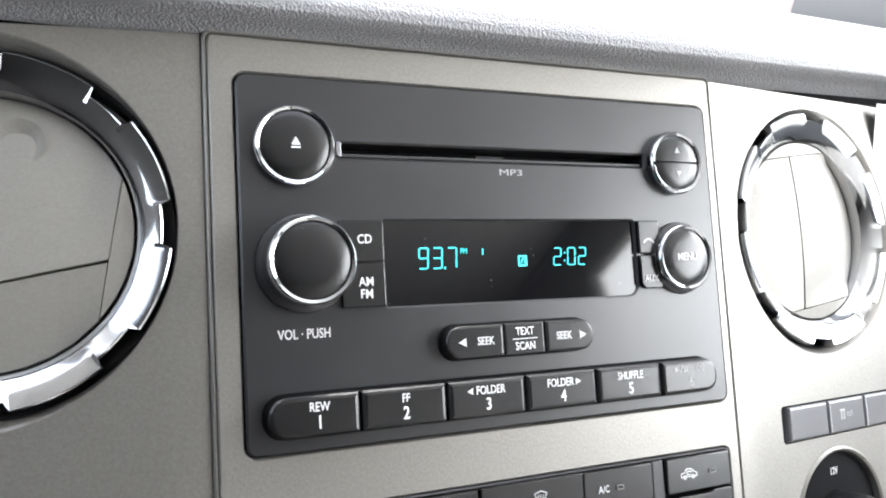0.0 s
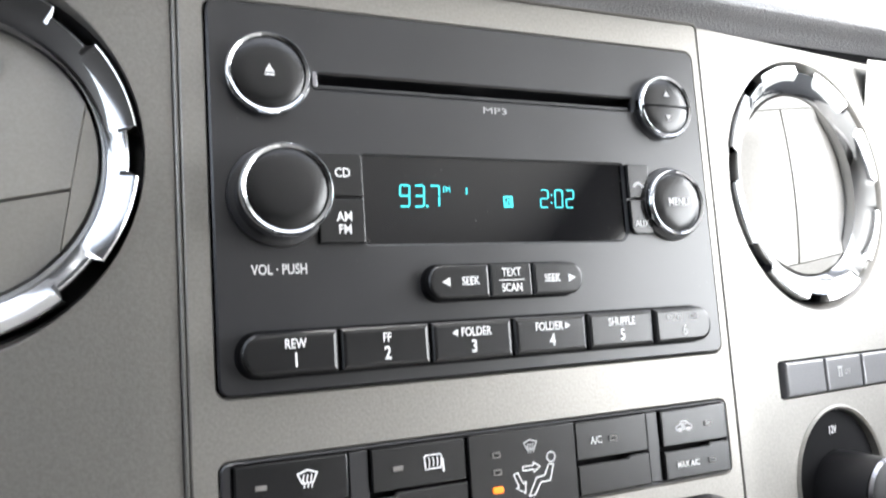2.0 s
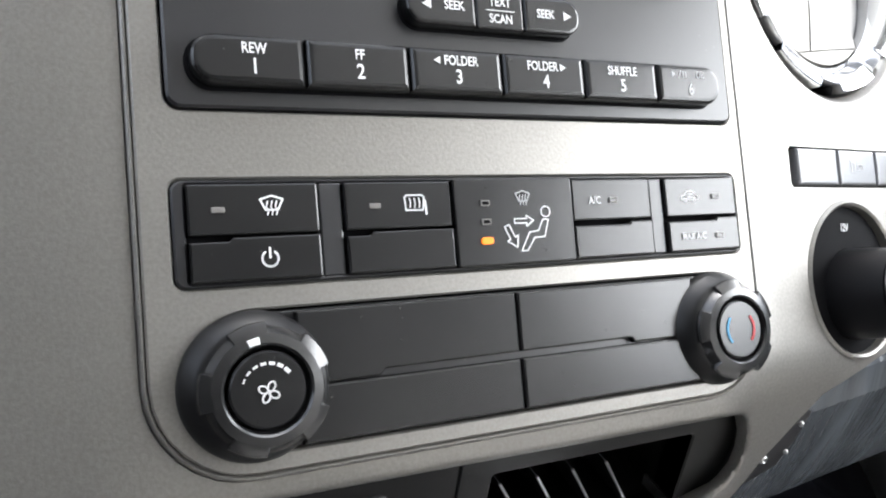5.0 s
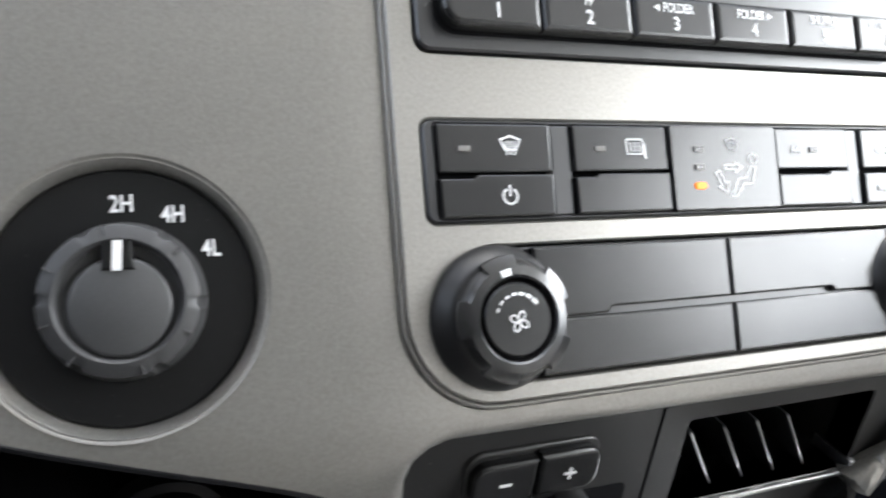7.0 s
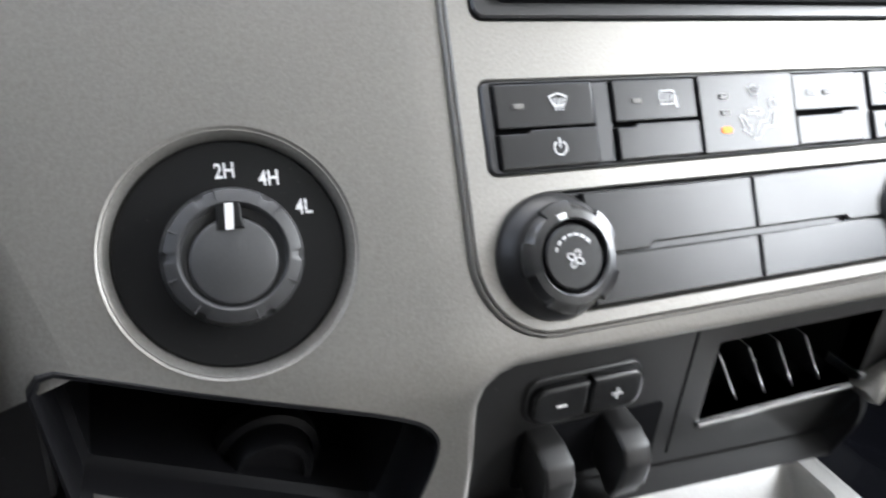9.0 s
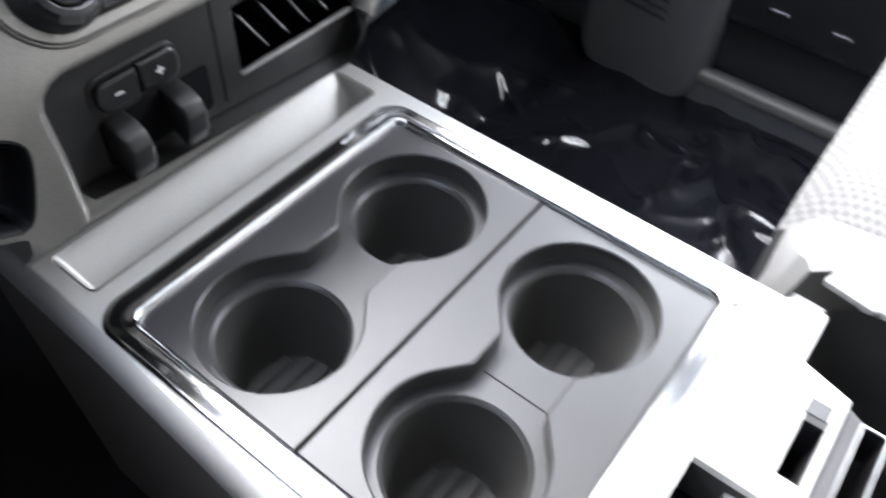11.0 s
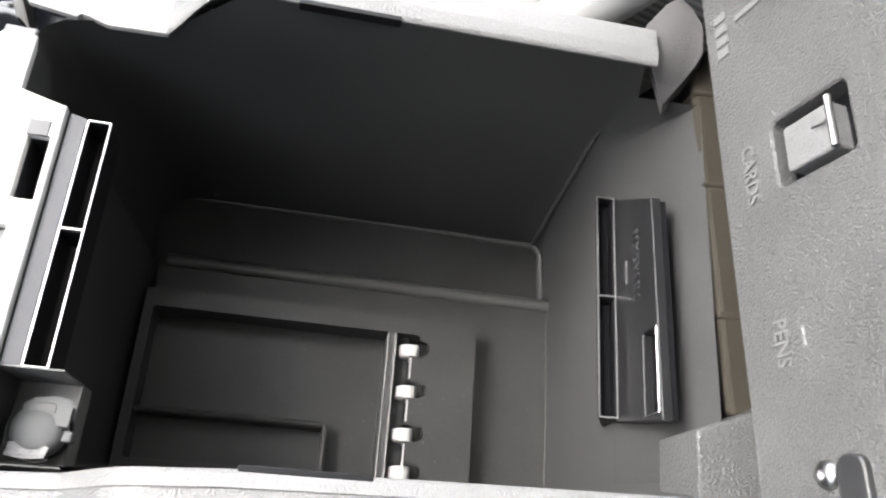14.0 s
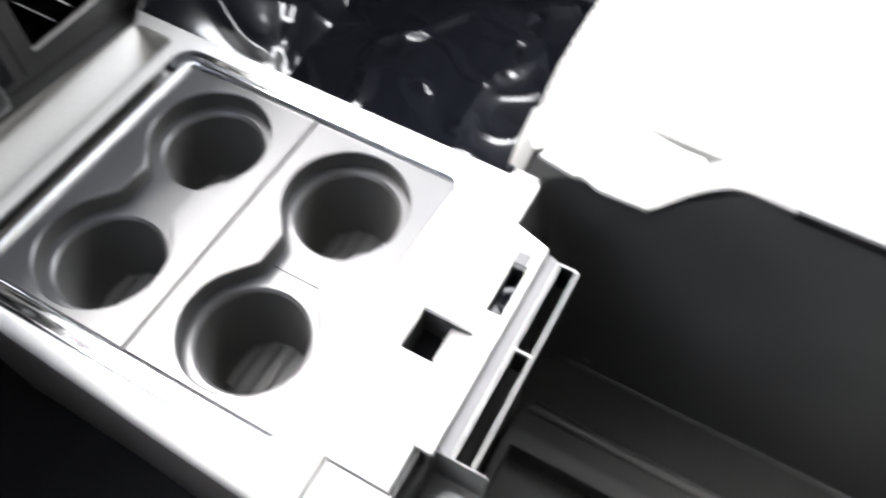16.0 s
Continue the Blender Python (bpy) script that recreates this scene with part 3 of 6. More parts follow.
knob_c = (0.0001, -0.0010)
bm = lathe(B(), [(0.0196, -0.0032), (0.0188, 0.0002), (0.0184, 0.0050), (0.0179, 0.0064), (0.0150, 0.0077), (0.0145, 0.0078), (0.0138, 0.0070), (0.0134, 0.0052), (0.0110, 0.0046)], *knob_c, 180, wave=grips(6, 0.045))
knob = part("knob", bm, DIALRING, sel, "dark grey turning ring with finger notches", smooth=30)
bm = lathe(B(), [(0.0119, 0.0030), (0.0118, 0.0060), (0.0115, 0.0067), (0.0108, 0.0071), (0.0, 0.0073)], 0.0001, -0.0024, 56)
part("cap", bm, DIALCAP, sel)
bm = slab(B(), [(-0.0036, 0.0062), (0.0040, 0.0060), (0.0034, 0.0092), (0.0034, 0.0140), (-0.0032, 0.0140), (-0.0034, 0.0092)], 0.003, 0.0076, 0.0006)
part("pointer", bm, DIALFACE, sel)
bm = slab(B(), [(-0.0013, 0.0060), (0.0009, 0.0060), (0.0014, 0.0131), (-0.0008, 0.0131)], 0.0070, 0.0079, 0.0001)
part("pointer_mark", bm, INK, sel, "white pointer mark")
for word, x, y in (("2H", 0.0005, 0.0229), ("4H", 0.0124, 0.0198), ("4L", 0.0211, 0.0108)):
    letters(word, 0.0060, x, y, -0.0028, sel, INK, 0.78, bold=0.00011)
for a in (152, 100, 40, -30, -75, -130, 196):
    bm = slab(B(), rrect(-0.0002, 0.0152, 0.0002, 0.0183, 0.0001), 0.0040, 0.0075, 0.0001)
    part("grip_rib", bm, DIALCAP, sel, m=Matrix.Translation((*knob_c, 0)) @ Matrix.Rotation(radians(a - 90), 4, 'Z'))

# ---- radio
radio = thing("car_radio", "satin black car radio with chrome-ringed knobs and teal display", "radio", TILTED)
slot = rrect(0.034, 0.0988, 0.1655, 0.1040, 0.0006, 2)
pane = rrect(0.0495, 0.0462, 0.1575, 0.0765, (0.001, 0.004, 0.001, 0.001), 3)
bm = plate(B(), rrect(0, 0, 0.2, 0.1265, 0.0038), [slot, pane], -0.020, 0.0, 0.0007)
part("faceplate", bm, BLACK, radio)
bm = B()
box(bm, 0.033, 0.098, -0.0195, 0.167, 0.105, -0.0185, 0)
part("slot_back", bm, DEEP, radio)
bm = slab(B(), rrect(0.0350, 0.0990, 0.1640, 0.1002, 0.0002, 2), -0.004, -0.0006, 0.0003)
part("slot_lip", bm, GREYBLACK, radio)
bm = slab(B(), rrect(0.0335, 0.0990, 0.0352, 0.1042, 0.0003, 2), -0.002, 0.0006, 0.0002)
part("slot_tab", bm, SMOKE, radio)
bm = slab(B(), rrect(0.092, 0.1012, 0.104, 0.1032, 0.0002, 2), -0.012, -0.009, 0.0002)
part("slot_guide", bm, GREYBLACK, radio)


def ringed(name, cx, cy, r, rise, collar=0.0, parent=None, label=""):
    """A round button with a chrome ring."""
    p = parent
    if collar:
        bm = lathe(B(), [(collar, -0.0005), (collar - 0.0004, 0.0016), (collar - 0.0016, 0.0022), (r - 0.001, 0.0022)], cx, cy, 56)
        part("collar", bm, BLACK, p)
    bm = lathe(B(), [(r - 0.0004, -0.0005), (r, rise - 0.0018), (r - 0.0003, rise - 0.0006), (r - 0.0010, rise), (r - 0.0019, rise - 0.0004), (r - 0.0023, rise - 0.0016)], cx, cy, 64)
    part("chrome_ring", bm, CHROME, p, "thin chrome ring")
    bm = lathe(B(), [(r - 0.0021, rise - 0.0022), (r - 0.0022, rise - 0.0010), (r - 0.0028, rise - 0.0006), (r * 0.5, rise - 0.0001), (0, rise)], cx, cy, 56)
    return part(name, bm, BUTTON, p, label)


ringed("eject_button", 0.0186, 0.1018, 0.0140, 0.0042, 0, radio)
bm = B()
flat(bm, mm([(17.0, 101.6), (20.2, 101.6), (18.6, 104.4)]), 0.00435)
flat(bm, mm([(17.0, 100.5), (20.2, 100.5), (20.2, 101.1), (17.0, 101.1)]), 0.00435)
part("eject_mark", bm, INK, radio)
ringed("tune_button", 0.1800, 0.1005, 0.0135, 0.0042, 0, radio)
bm = slab(B(), rrect(0.1684, 0.1002, 0.1916, 0.1008, 0.0001, 1), 0.003, 0.0045, 0.0001)
part("split_line", bm, DEEP, radio)
bm = B()
flat(bm, mm([(178.6, 104.4), (181.4, 104.4), (180.0, 107.0)]), 0.00435)
flat(bm, mm([(178.6, 96.8), (180.0, 94.2), (181.4, 96.8)]), 0.00435)
part("arrow_marks", bm, INK_DIM, radio)
ringed("volume_knob", 0.0208, 0.0621, 0.0148, 0.0132, 0.0168, radio, "large satin grey volume knob")
ringed("menu_button", 0.1797, 0.0606, 0.0139, 0.0055, 0.0152, radio)
letters("MENU", 0.0044, 0.1797, 0.0606, 0.0057, radio, INK, 0.85, bold=0.00004)
letters("MP3", 0.0034, 0.1022, 0.0949, 0.0001, radio, INK_DIM, 1.75)
letters("VOL · PUSH", 0.0046, 0.0200, 0.0384, 0.0001, radio, INK, 0.76, bold=0.00007)


def key(name, u0, v0, u1, v1, r, z1, parent, material=BUTTON, edge=0.0009, label=""):
    bm = slab(B(), rrect(u0, v0, u1, v1, r, 5), -0.003, z1, edge, 3)
    return part(name, bm, material, parent, label)


key("cd_button", 0.0330, 0.0620, 0.0487, 0.0765, (0.0005, 0.0005, 0.001, 0.0005), 0.0022, radio, edge=0.0005)
key("band_button", 0.0330, 0.0464, 0.0487, 0.0612, (0.0005, 0.0005, 0.001, 0.0005), 0.0022, radio, edge=0.0005)
letters("CD", 0.0044, 0.0416, 0.0697, 0.0024, radio, INK, 0.85, bold=0.00007)
letters("AM", 0.0044, 0.0416, 0.0550, 0.0024, radio, INK, 0.85, bold=0.00007)
letters("FM", 0.0044, 0.0416, 0.0508, 0.0024, radio, INK, 0.85, bold=0.00007)
key("phone_button", 0.1585, 0.0628, 0.1690, 0.0762, 0.0006, 0.0020, radio, edge=0.0005)
key("aux_button", 0.1585, 0.0484, 0.1690, 0.0620, (0.003, 0.0006, 0.0006, 0.0006), 0.0020, radio, edge=0.0005)
letters("AUX", 0.0038, 0.1634, 0.0524, 0.0022, radio, INK, 0.85, bold=0.00004)
bm = stroke(B(), mm(arc(163.2, 66.0, 2.6, 150, 30, 6)), 0.0009, 0.0021)
part("phone_mark", bm, INK, radio)
# display
bm = slab(B(), inset(pane, -0.0006), -0.006, -0.0009, 0.0001)
disp = part("display", bm, GLASS_BLACK, radio, "glossy black display with teal figures")
SEG = dict(zip("0123456789", ("abcdef", "bc", "abged", "abgcd", "fgbc", "afgcd", "afgedc", "abc", "abcdefg", "abfgcd")))


def digit(bm, ch, x, y, w, h, z, t):
    sk = 0.06
    P = {"a": ((0, h), (w, h)), "b": ((w, h), (w, h / 2)), "c": ((w, h / 2), (w, 0)), "d": ((0, 0), (w, 0)), "e": ((0, 0), (0, h / 2)), "f": ((0, h / 2), (0, h)), "g": ((0, h / 2), (w, h / 2))}
    for s in SEG[ch]:
        (x0, y0), (x1, y1) = P[s]
        g = 0.10
        xa, ya, xb, yb = x0 + (x1 - x0) * g, y0 + (y1 - y0) * g, x0 + (x1 - x0) * (1 - g), y0 + (y1 - y0) * (1 - g)
        stroke(bm, [(x + xa + sk * ya, y + ya), (x + xb + sk * yb, y + yb)], t, z)


zd = -0.0007
for ch, x, w, h, t in (("9", 0.0625, 0.0035, 0.0074, 0.00055), ("3", 0.0680, 0.0035, 0.0074, 0.00055), ("7", 0.0738, 0.0035, 0.0074, 0.00055), ("2", 0.1190, 0.0033, 0.0066, 0.00042), ("0", 0.1254, 0.0033, 0.0066, 0.00042), ("2", 0.1304, 0.0033, 0.0066, 0.00042)):
    bm = B()
    digit(bm, ch, x, 0.0592, w, h, zd, t)
    part("figure", bm, TEAL, disp, "lit teal figure")
bm = B()
flat(bm, mm([(72.3, 58.9), (73.1, 58.9), (73.1, 59.7), (72.3, 59.7)]), zd)
flat(bm, mm([(123.7, 60.6), (124.3, 60.6), (124.3, 61.2), (123.7, 61.2)]), zd)
flat(bm, mm([(123.9, 63.6), (124.5, 63.6), (124.5, 64.2), (123.9, 64.2)]), zd)
stroke(bm, mm([(88.4, 64.0), (88.5, 66.0)]), 0.0005, zd)
stroke(bm, mm([(103.6, 59.4), (106.8, 59.4), (106.8, 62.9), (103.6, 62.9)]), 0.0007, zd, True)
stroke(bm, mm([(104.6, 60.3), (105.2, 62.0)]), 0.0005, zd)
stroke(bm, mm([(106.0, 60.3), (106.0, 62.0)]), 0.0005, zd)
part("indicator_marks", bm, TEAL, disp, "lit teal marks")
letters("FM", 0.0030, 0.0806, 0.0652, zd, disp, TEAL, 0.8)
# seek keys
bm = slab(B(), rrect(0.0679, 0.0255, 0.1315, 0.0387, 0.0062, 8), -0.002, 0.0004, 0.0003, 2)
part("key_surround", bm, DEEP, radio)
key("seek_down_key", 0.0686, 0.0262, 0.0918, 0.0380, (0.0055, 0.0004, 0.0004, 0.0055), 0.0058, radio, edge=0.0012)
key("text_scan_key", 0.0922, 0.0262, 0.1090, 0.0380, 0.0004, 0.0054, radio, edge=0.0008)
key("seek_up_key", 0.1094, 0.0262, 0.1308, 0.0380, (0.0004, 0.0055, 0.0055, 0.0004), 0.0058, radio, edge=0.0012)
letters("SEEK", 0.0040, 0.0842, 0.0321, 0.0060, radio, INK, 0.80, bold=0.00007)
letters("SEEK", 0.0040, 0.1172, 0.0321, 0.0060, radio, INK, 0.80, bold=0.00007)
letters("TEXT", 0.0040, 0.1006, 0.0347, 0.0056, radio, INK, 0.80, bold=0.00007)
letters("SCAN", 0.0040, 0.1006, 0.0293, 0.0056, radio, INK, 0.80, bold=0.00007)
bm = B()
flat(bm, mm([(73.4, 32.1), (76.4, 30.6), (76.4, 33.6)]), 0.0059)
flat(bm, mm([(124.2, 30.6), (127.2, 32.1), (124.2, 33.6)]), 0.0059)
flat(bm, mm([(95.4, 31.9), (105.8, 31.9), (105.8, 32.2), (95.4, 32.2)]), 0.0055)
part("arrow_marks", bm, INK, radio)
# preset keys
bm = slab(B(), rrect(0.0049, 0.0045, 0.1914, 0.0195, 0.0070, 8), -0.002, 0.0004, 0.0003, 2)
part("key_surround", bm, DEEP, radio)
cuts = (0.0056, 0.0367, 0.0681, 0.0995, 0.1306, 0.1613, 0.1906)
words = ("REW", "FF", "FOLDER", "FOLDER", "SHUFFLE", "")
for i in range(6):
    rr = (0.0062 if i == 0 else 0.0004, 0.0062 if i == 5 else 0.0004, 0.0062 if i == 5 else 0.0004, 0.0062 if i == 0 else 0.0004)
    key("preset_key", cuts[i] + 0.0003, 0.0052, cuts[i + 1] - 0.0003, 0.0188, rr, 0.0060, radio, edge=0.0018)
    cx = (cuts[i] + cuts[i + 1]) / 2 + (0.0013 if i == 0 else 0)
    if words[i]:
        letters(words[i], 0.0042, cx + (0.001 if i == 2 else -0.001 if i == 3 else 0), 0.0148, 0.0062, radio, INK if i < 5 else INK_DIM, 0.76, bold=0.00007)
    letters(str(i + 1), 0.0060, cx, 0.0098, 0.0062, radio, INK if i < 5 else INK_DIM, 0.82, bold=0.00010)
bm = B()
flat(bm, mm([(75.6, 14.8), (77.8, 13.6), (77.8, 16.0)]), 0.0061)
part("folder_arrow", bm, INK, radio)
bm = flat(B(), mm([(120.8, 13.6), (123.0, 14.8), (120.8, 16.0)]), 0.0061)
part("folder_arrow", bm, INK, radio)
bm = B()
flat(bm, mm([(167.6, 13.9), (169.6, 15.1), (167.6, 16.3)]), 0.0061)
stroke(bm, mm([(170.6, 13.8), (171.8, 16.4)]), 0.0003, 0.0061)
flat(bm, mm([(172.6, 13.9), (173.2, 13.9), (173.2, 16.1), (172.6, 16.1)]), 0.0061)
flat(bm, mm([(173.8, 13.9), (174.4, 13.9), (174.4, 16.1), (173.8, 16.1)]), 0.0061)
part("play_mark", bm, INK_DIM, radio)
letters("OK", 0.0034, 0.1806, 0.0150, 0.0062, radio, INK_DIM, 0.8)

# ---- climate keys
clim = thing("climate_control_unit", "black climate control panel with push keys and amber lamp", "controls", TILTED)
bm = slab(B(), rrect(-0.0004, -0.0483, 0.1988, -0.0195, 0.0030), -0.011, -0.0042, 0.0008)
part("bed", bm, DEEP, clim)
bm = plate(B(), rrect(-0.0004, -0.0483, 0.1988, -0.0195, 0.0030), [rrect(0.0030, -0.0470, 0.1978, -0.0205, 0.001)], -0.010, -0.0008, 0.0006)
part("surround", bm, BLACK, clim)


def ckey(name, u0, u1, v0, v1, z, tab=None):
    pts = rrect(u0, v0, u1, v1, 0.0006, 2)
    if tab:
        # a small step in the facing edge between the upper and lower key
        a, b, d = tab
        pts = [(u0, v0), (u1, v0), (u1, v1), (u0, v1)]
        if d < 0:
            pts = [(u0, v0 + 0.0010), (a, v0 + 0.0010), (b, v0), (u1, v0), (u1, v1), (u0, v1)]
        else:
            pts = [(u0, v0), (u1, v0), (u1, v1), (b, v1), (a, v1 - 0.0010), (u0, v1 - 0.0010)]
    return part(name, slab(B(), pts, -0.006, z, 0.0006, 2), BUTTON, clim)


for u0, u1, f0 in ((0.0034, 0.0388, 0.32), (0.0466, 0.0804, 0.24), (0.1249, 0.1576, 0.72), (0.1646, 0.1976, 0.70)):
    ckey("climate_key", u0, u1, -0.0345, -0.0207, 0.0002)
    ckey("climate_key", u0, u1, -0.0470, -0.0352, 0.0006, (u0 + (u1 - u0) * f0 - 0.001, u0 + (u1 - u0) * f0, 1))
for u0, u1 in ((0.0394, 0.0460), (0.1583, 0.1640)):
    part("divider", slab(B(), rrect(u0, -0.0470, u1, -0.0207, 0.0004, 2), -0.006, -0.0010, 0.0005), BLACK, clim)
part("vent_mode_plate", slab(B(), rrect(0.0811, -0.0474, 0.1243, -0.0203, 0.0008, 2), -0.006, 0.0010, 0.0005), BUTTON, clim)


def lamp(u, v, material, w=0.0036, h=0.0016, z=0.0004, label="", round_=0.0003, framed=False):
    if framed:
        part("indicator_frame", plate(B(), rrect(u - w / 2 - 0.0004, v - h / 2 - 0.0004, u + w / 2 + 0.0004, v + h / 2 + 0.0004, 0.0003, 2), [rrect(u - w / 2, v - h / 2, u + w / 2, v + h / 2, 0.0002, 2)], z - 0.001, z + 0.0004), LED_OFF, clim)
    part("indicator", slab(B(), rrect(u - w / 2, v - h / 2, u + w / 2, v + h / 2, round_, 3), z - 0.001, z + 0.0003, 0.0002), material, clim, label)


lamp(0.0112, -0.0278, LED_OFF), lamp(0.0556, -0.0278, LED_OFF)
for u, v, z in ((0.1414, -0.0280, 0.0004), (0.1876, -0.0276, 0.0004), (0.1876, -0.0418, 0.0008), (0.0915, -0.0280, 0.0012), (0.0915, -0.0338, 0.0012)):
    lamp(u, v, GLASS_BLACK, 0.0024, 0.0011, z, "dark unlit indicator", 0.0002, True)
lamp(0.0914, -0.0397, AMBER, 0.0042, 0.0022, 0.0013, "lit amber indicator", 0.0009)
letters("A/C", 0.0038, 0.1338, -0.0280, 0.0006, clim, INK, 0.8, bold=0.00004)
letters("MAX A/C", 0.0034, 0.1756, -0.0418, 0.0010, clim, INK, 0.8, bold=0.00004)


def screen_mark(parent, cx, cy, w, z, material, lines=3):
    """Heated screen sign: a fan-shaped pane and rising wavy lines."""
    bm = B()
    h = w * 0.55
    stroke(bm, [(cx - w / 2, cy + h * 0.7), (cx, cy + h), (cx + w / 2, cy + h * 0.7), (cx + w * 0.28, cy - h * 0.15), (cx - w * 0.28, cy - h * 0.15)], w * 0.09, z, True)
    for k in range(lines):
        x = cx + (k - (lines - 1) / 2) * w * 0.2
        stroke(bm, [(x, cy - h * 0.55), (x + w * 0.05, cy - h * 0.2), (x - w * 0.04, cy + h * 0.1), (x + w * 0.03, cy + h * 0.55)], w * 0.07, z)
    part("screen_mark", bm, material, parent)


screen_mark(clim, 0.0256, -0.0276, 0.0062, 0.0004, INK)
screen_mark(clim, 0.1053, -0.0272, 0.0052, 0.0012, INK_DIM)
bm = B()
stroke(bm, mm([(65.3, -29.4), (70.8, -29.4), (71.3, -25.6), (70.6, -24.9), (65.6, -24.9), (65.0, -25.6)]), 0.0005, 0.0004, True)
stroke(bm, mm([(71.6, -26.6), (71.8, -30.6)]), 0.0007, 0.0004)
for k in range(3):
    stroke(bm, mm([(66.6 + 1.5 * k, -28.6), (66.9 + 1.5 * k, -27.2), (66.6 + 1.5 * k, -25.8)]), 0.0004, 0.0004)
part("mirror_mark", bm, INK, clim)
bm = stroke(B(), mm(arc(24.2, -41.4, 2.2, 125, 415, 18)), 0.0006, 0.0008)
stroke(bm, mm([(24.2, -38.4), (24.2, -41.2)]), 0.0006, 0.0008)
part("power_mark", bm, INK, clim)
bm = B()
stroke(bm, mm(arc(113.4, -31.2, 1.7, 0, 360, 14)), 0.00045, 0.0012)
stroke(bm, mm([(112.4, -33.6), (114.2, -33.8), (112.4, -39.2), (108.6, -39.4), (105.6, -43.4), (103.4, -43.4), (106.8, -37.6), (110.2, -37.2), (112.2, -33.6)]), 0.00045, 0.0012)
stroke(bm, mm([(101.6, -33.2), (106.0, -33.2), (106.0, -32.2), (108.6, -33.9), (106.0, -35.6), (106.0, -34.6), (101.6, -34.6)]), 0.00045, 0.0012, True)
stroke(bm, mm([(97.8, -35.6), (99.6, -39.6), (98.6, -40.2), (102.0, -42.2), (102.4, -38.4), (101.4, -39.0), (99.4, -35.0)]), 0.00045, 0.0012, True)
part("vent_mode_mark", bm, INK, clim, "white seated-figure airflow sign")
bm = stroke(B(), mm([(171.6, -28.6), (171.6, -27.3), (173.2, -26.9), (174.4, -25.6), (177.0, -25.6), (178.2, -26.9), (179.4, -27.3), (179.4, -28.6)]), 0.0004, 0.0004, True)
for cx in (173.4, 177.6):
    stroke(bm, mm(arc(cx, -28.7, 0.7, 0, 360, 10)), 0.0004, 0.0004)
stroke(bm, mm([(177.0, -26.6), (174.6, -26.6), (174.6, -27.8), (176.4, -27.8)]), 0.0004, 0.0004)
part("recirculate_mark", bm, INK, clim)

# ---- knob bar
bar = thing("heater_control", "black climate bar with fan knob and temperature knob", "controls", TILTED)
inner = inset(knob_bar, 0.0007)
part("bed", slab(B(), inner, -0.0115, -0.0020, 0.0006), BLACK, bar)
for u0, u1 in ((0.030, 0.0998), (0.1006, 0.172)):
    if u0 < 0.05:
        hi = [(u0, -0.0764), (0.0535, -0.0764), (0.0552, -0.0747), (u1, -0.0747), (u1, -0.0562), (u0, -0.0562)]
    else:
        hi = [(u0, -0.0747), (0.1435, -0.0747), (0.1452, -0.0764), (u1, -0.0764), (u1, -0.0562), (u0, -0.0562)]
    part("bar_key", slab(B(), hi, -0.004, 0.0006, 0.0007, 2), BUTTON, bar)
    part("bar_key", slab(B(), [(u0, -0.0925), (u1, -0.0925), (u1, -0.0768), (u0, -0.0768)], -0.004, 0.0008, 0.0008, 2), BUTTON, bar)


def turn_knob(cx, cy, bx, lug):
    bm = lathe(B(), [(0.0202, -0.002), (0.0201, 0.0004), (0.0192, 0.0016), (0.0168, 0.0048), (0.0154, 0.0056), (0.0130, 0.0058)], bx, cy + 0.0006, 64)
    part("knob_base", bm, KNOBBASE, bar)
    n = 180
    inside = [abs((2 * i - lug + 36) % 72 - 36) <= 18 for i in range(n)]
    bm = lathe(B(), [(0.0170, 0.0030), (0.0176, 0.0064), (0.0173, 0.0072), (0.0145, 0.0086), (0.0140, 0.0087), (0.0120, 0.0091), (0.0114, 0.0086), (0.0105, 0.0060)], cx, cy, n, wave=lambda a, k: 1.0 if k > 2 or inside[round(a * n / (2 * math.pi)) % n] else 0.935)
    bm.verts.ensure_lookup_table()
    for k in (1, 2):
        for i in range(n):
            if not inside[i]:
                bm.verts[k * n + i].co.z -= 0.0009
    part("knob_ring", bm, KNOB, bar, "black knob ring with five finger lugs", smooth=24)
    bm = lathe(B(), [(0.0102, 0.0055), (0.0101, 0.0080), (0.0095, 0.0085), (0.0, 0.0086)], cx, cy, 48)
    part("knob_cap", bm, BUTTON, bar, smooth=20)


fx, fy = 0.0196, -0.0756
tx, ty = 0.1850, -0.0757
turn_knob(fx, fy, 0.0180, 33)
turn_knob(tx, ty, 0.1832, 28)
bm = slab(B(), [(fx + 0.0119 * math.cos(radians(a)), fy + 0.0119 * math.sin(radians(a))) for a in (111, 104, 97)] + [(fx + 0.0138 * math.cos(radians(a)), fy + 0.0138 * math.sin(radians(a))) for a in (97, 104, 111)], 0.008, 0.0094, 0.0002)
part("knob_pointer", bm, INK, bar, "white pointer mark")
bm = B()
for i in range(7):
    a = 160 - i * 19
    w = 0.0004 + 0.00012 * i
    stroke(bm, [(fx + 0.0068 * math.cos(radians(a)), fy + 0.0068 * math.sin(radians(a))), (fx + 0.0068 * math.cos(radians(a - 9)), fy + 0.0068 * math.sin(radians(a - 9)))], w, 0.0088)
part("fan_scale", bm, INK, bar)
bm = B()
for k in range(4):
    ca, sa = math.cos(radians(62 + 90 * k)), math.sin(radians(62 + 90 * k))
    loop = [(0.0016 + 0.0013 * math.cos(b), 0.0009 * math.sin(b)) for b in [2 * math.pi * i / 12 for i in range(12)]]
    stroke(bm, [(fx + x * ca - y * sa, fy - 0.0006 + x * sa + y * ca) for x, y in loop], 0.00045, 0.0088, True)
part("fan_mark", bm, INK, bar)
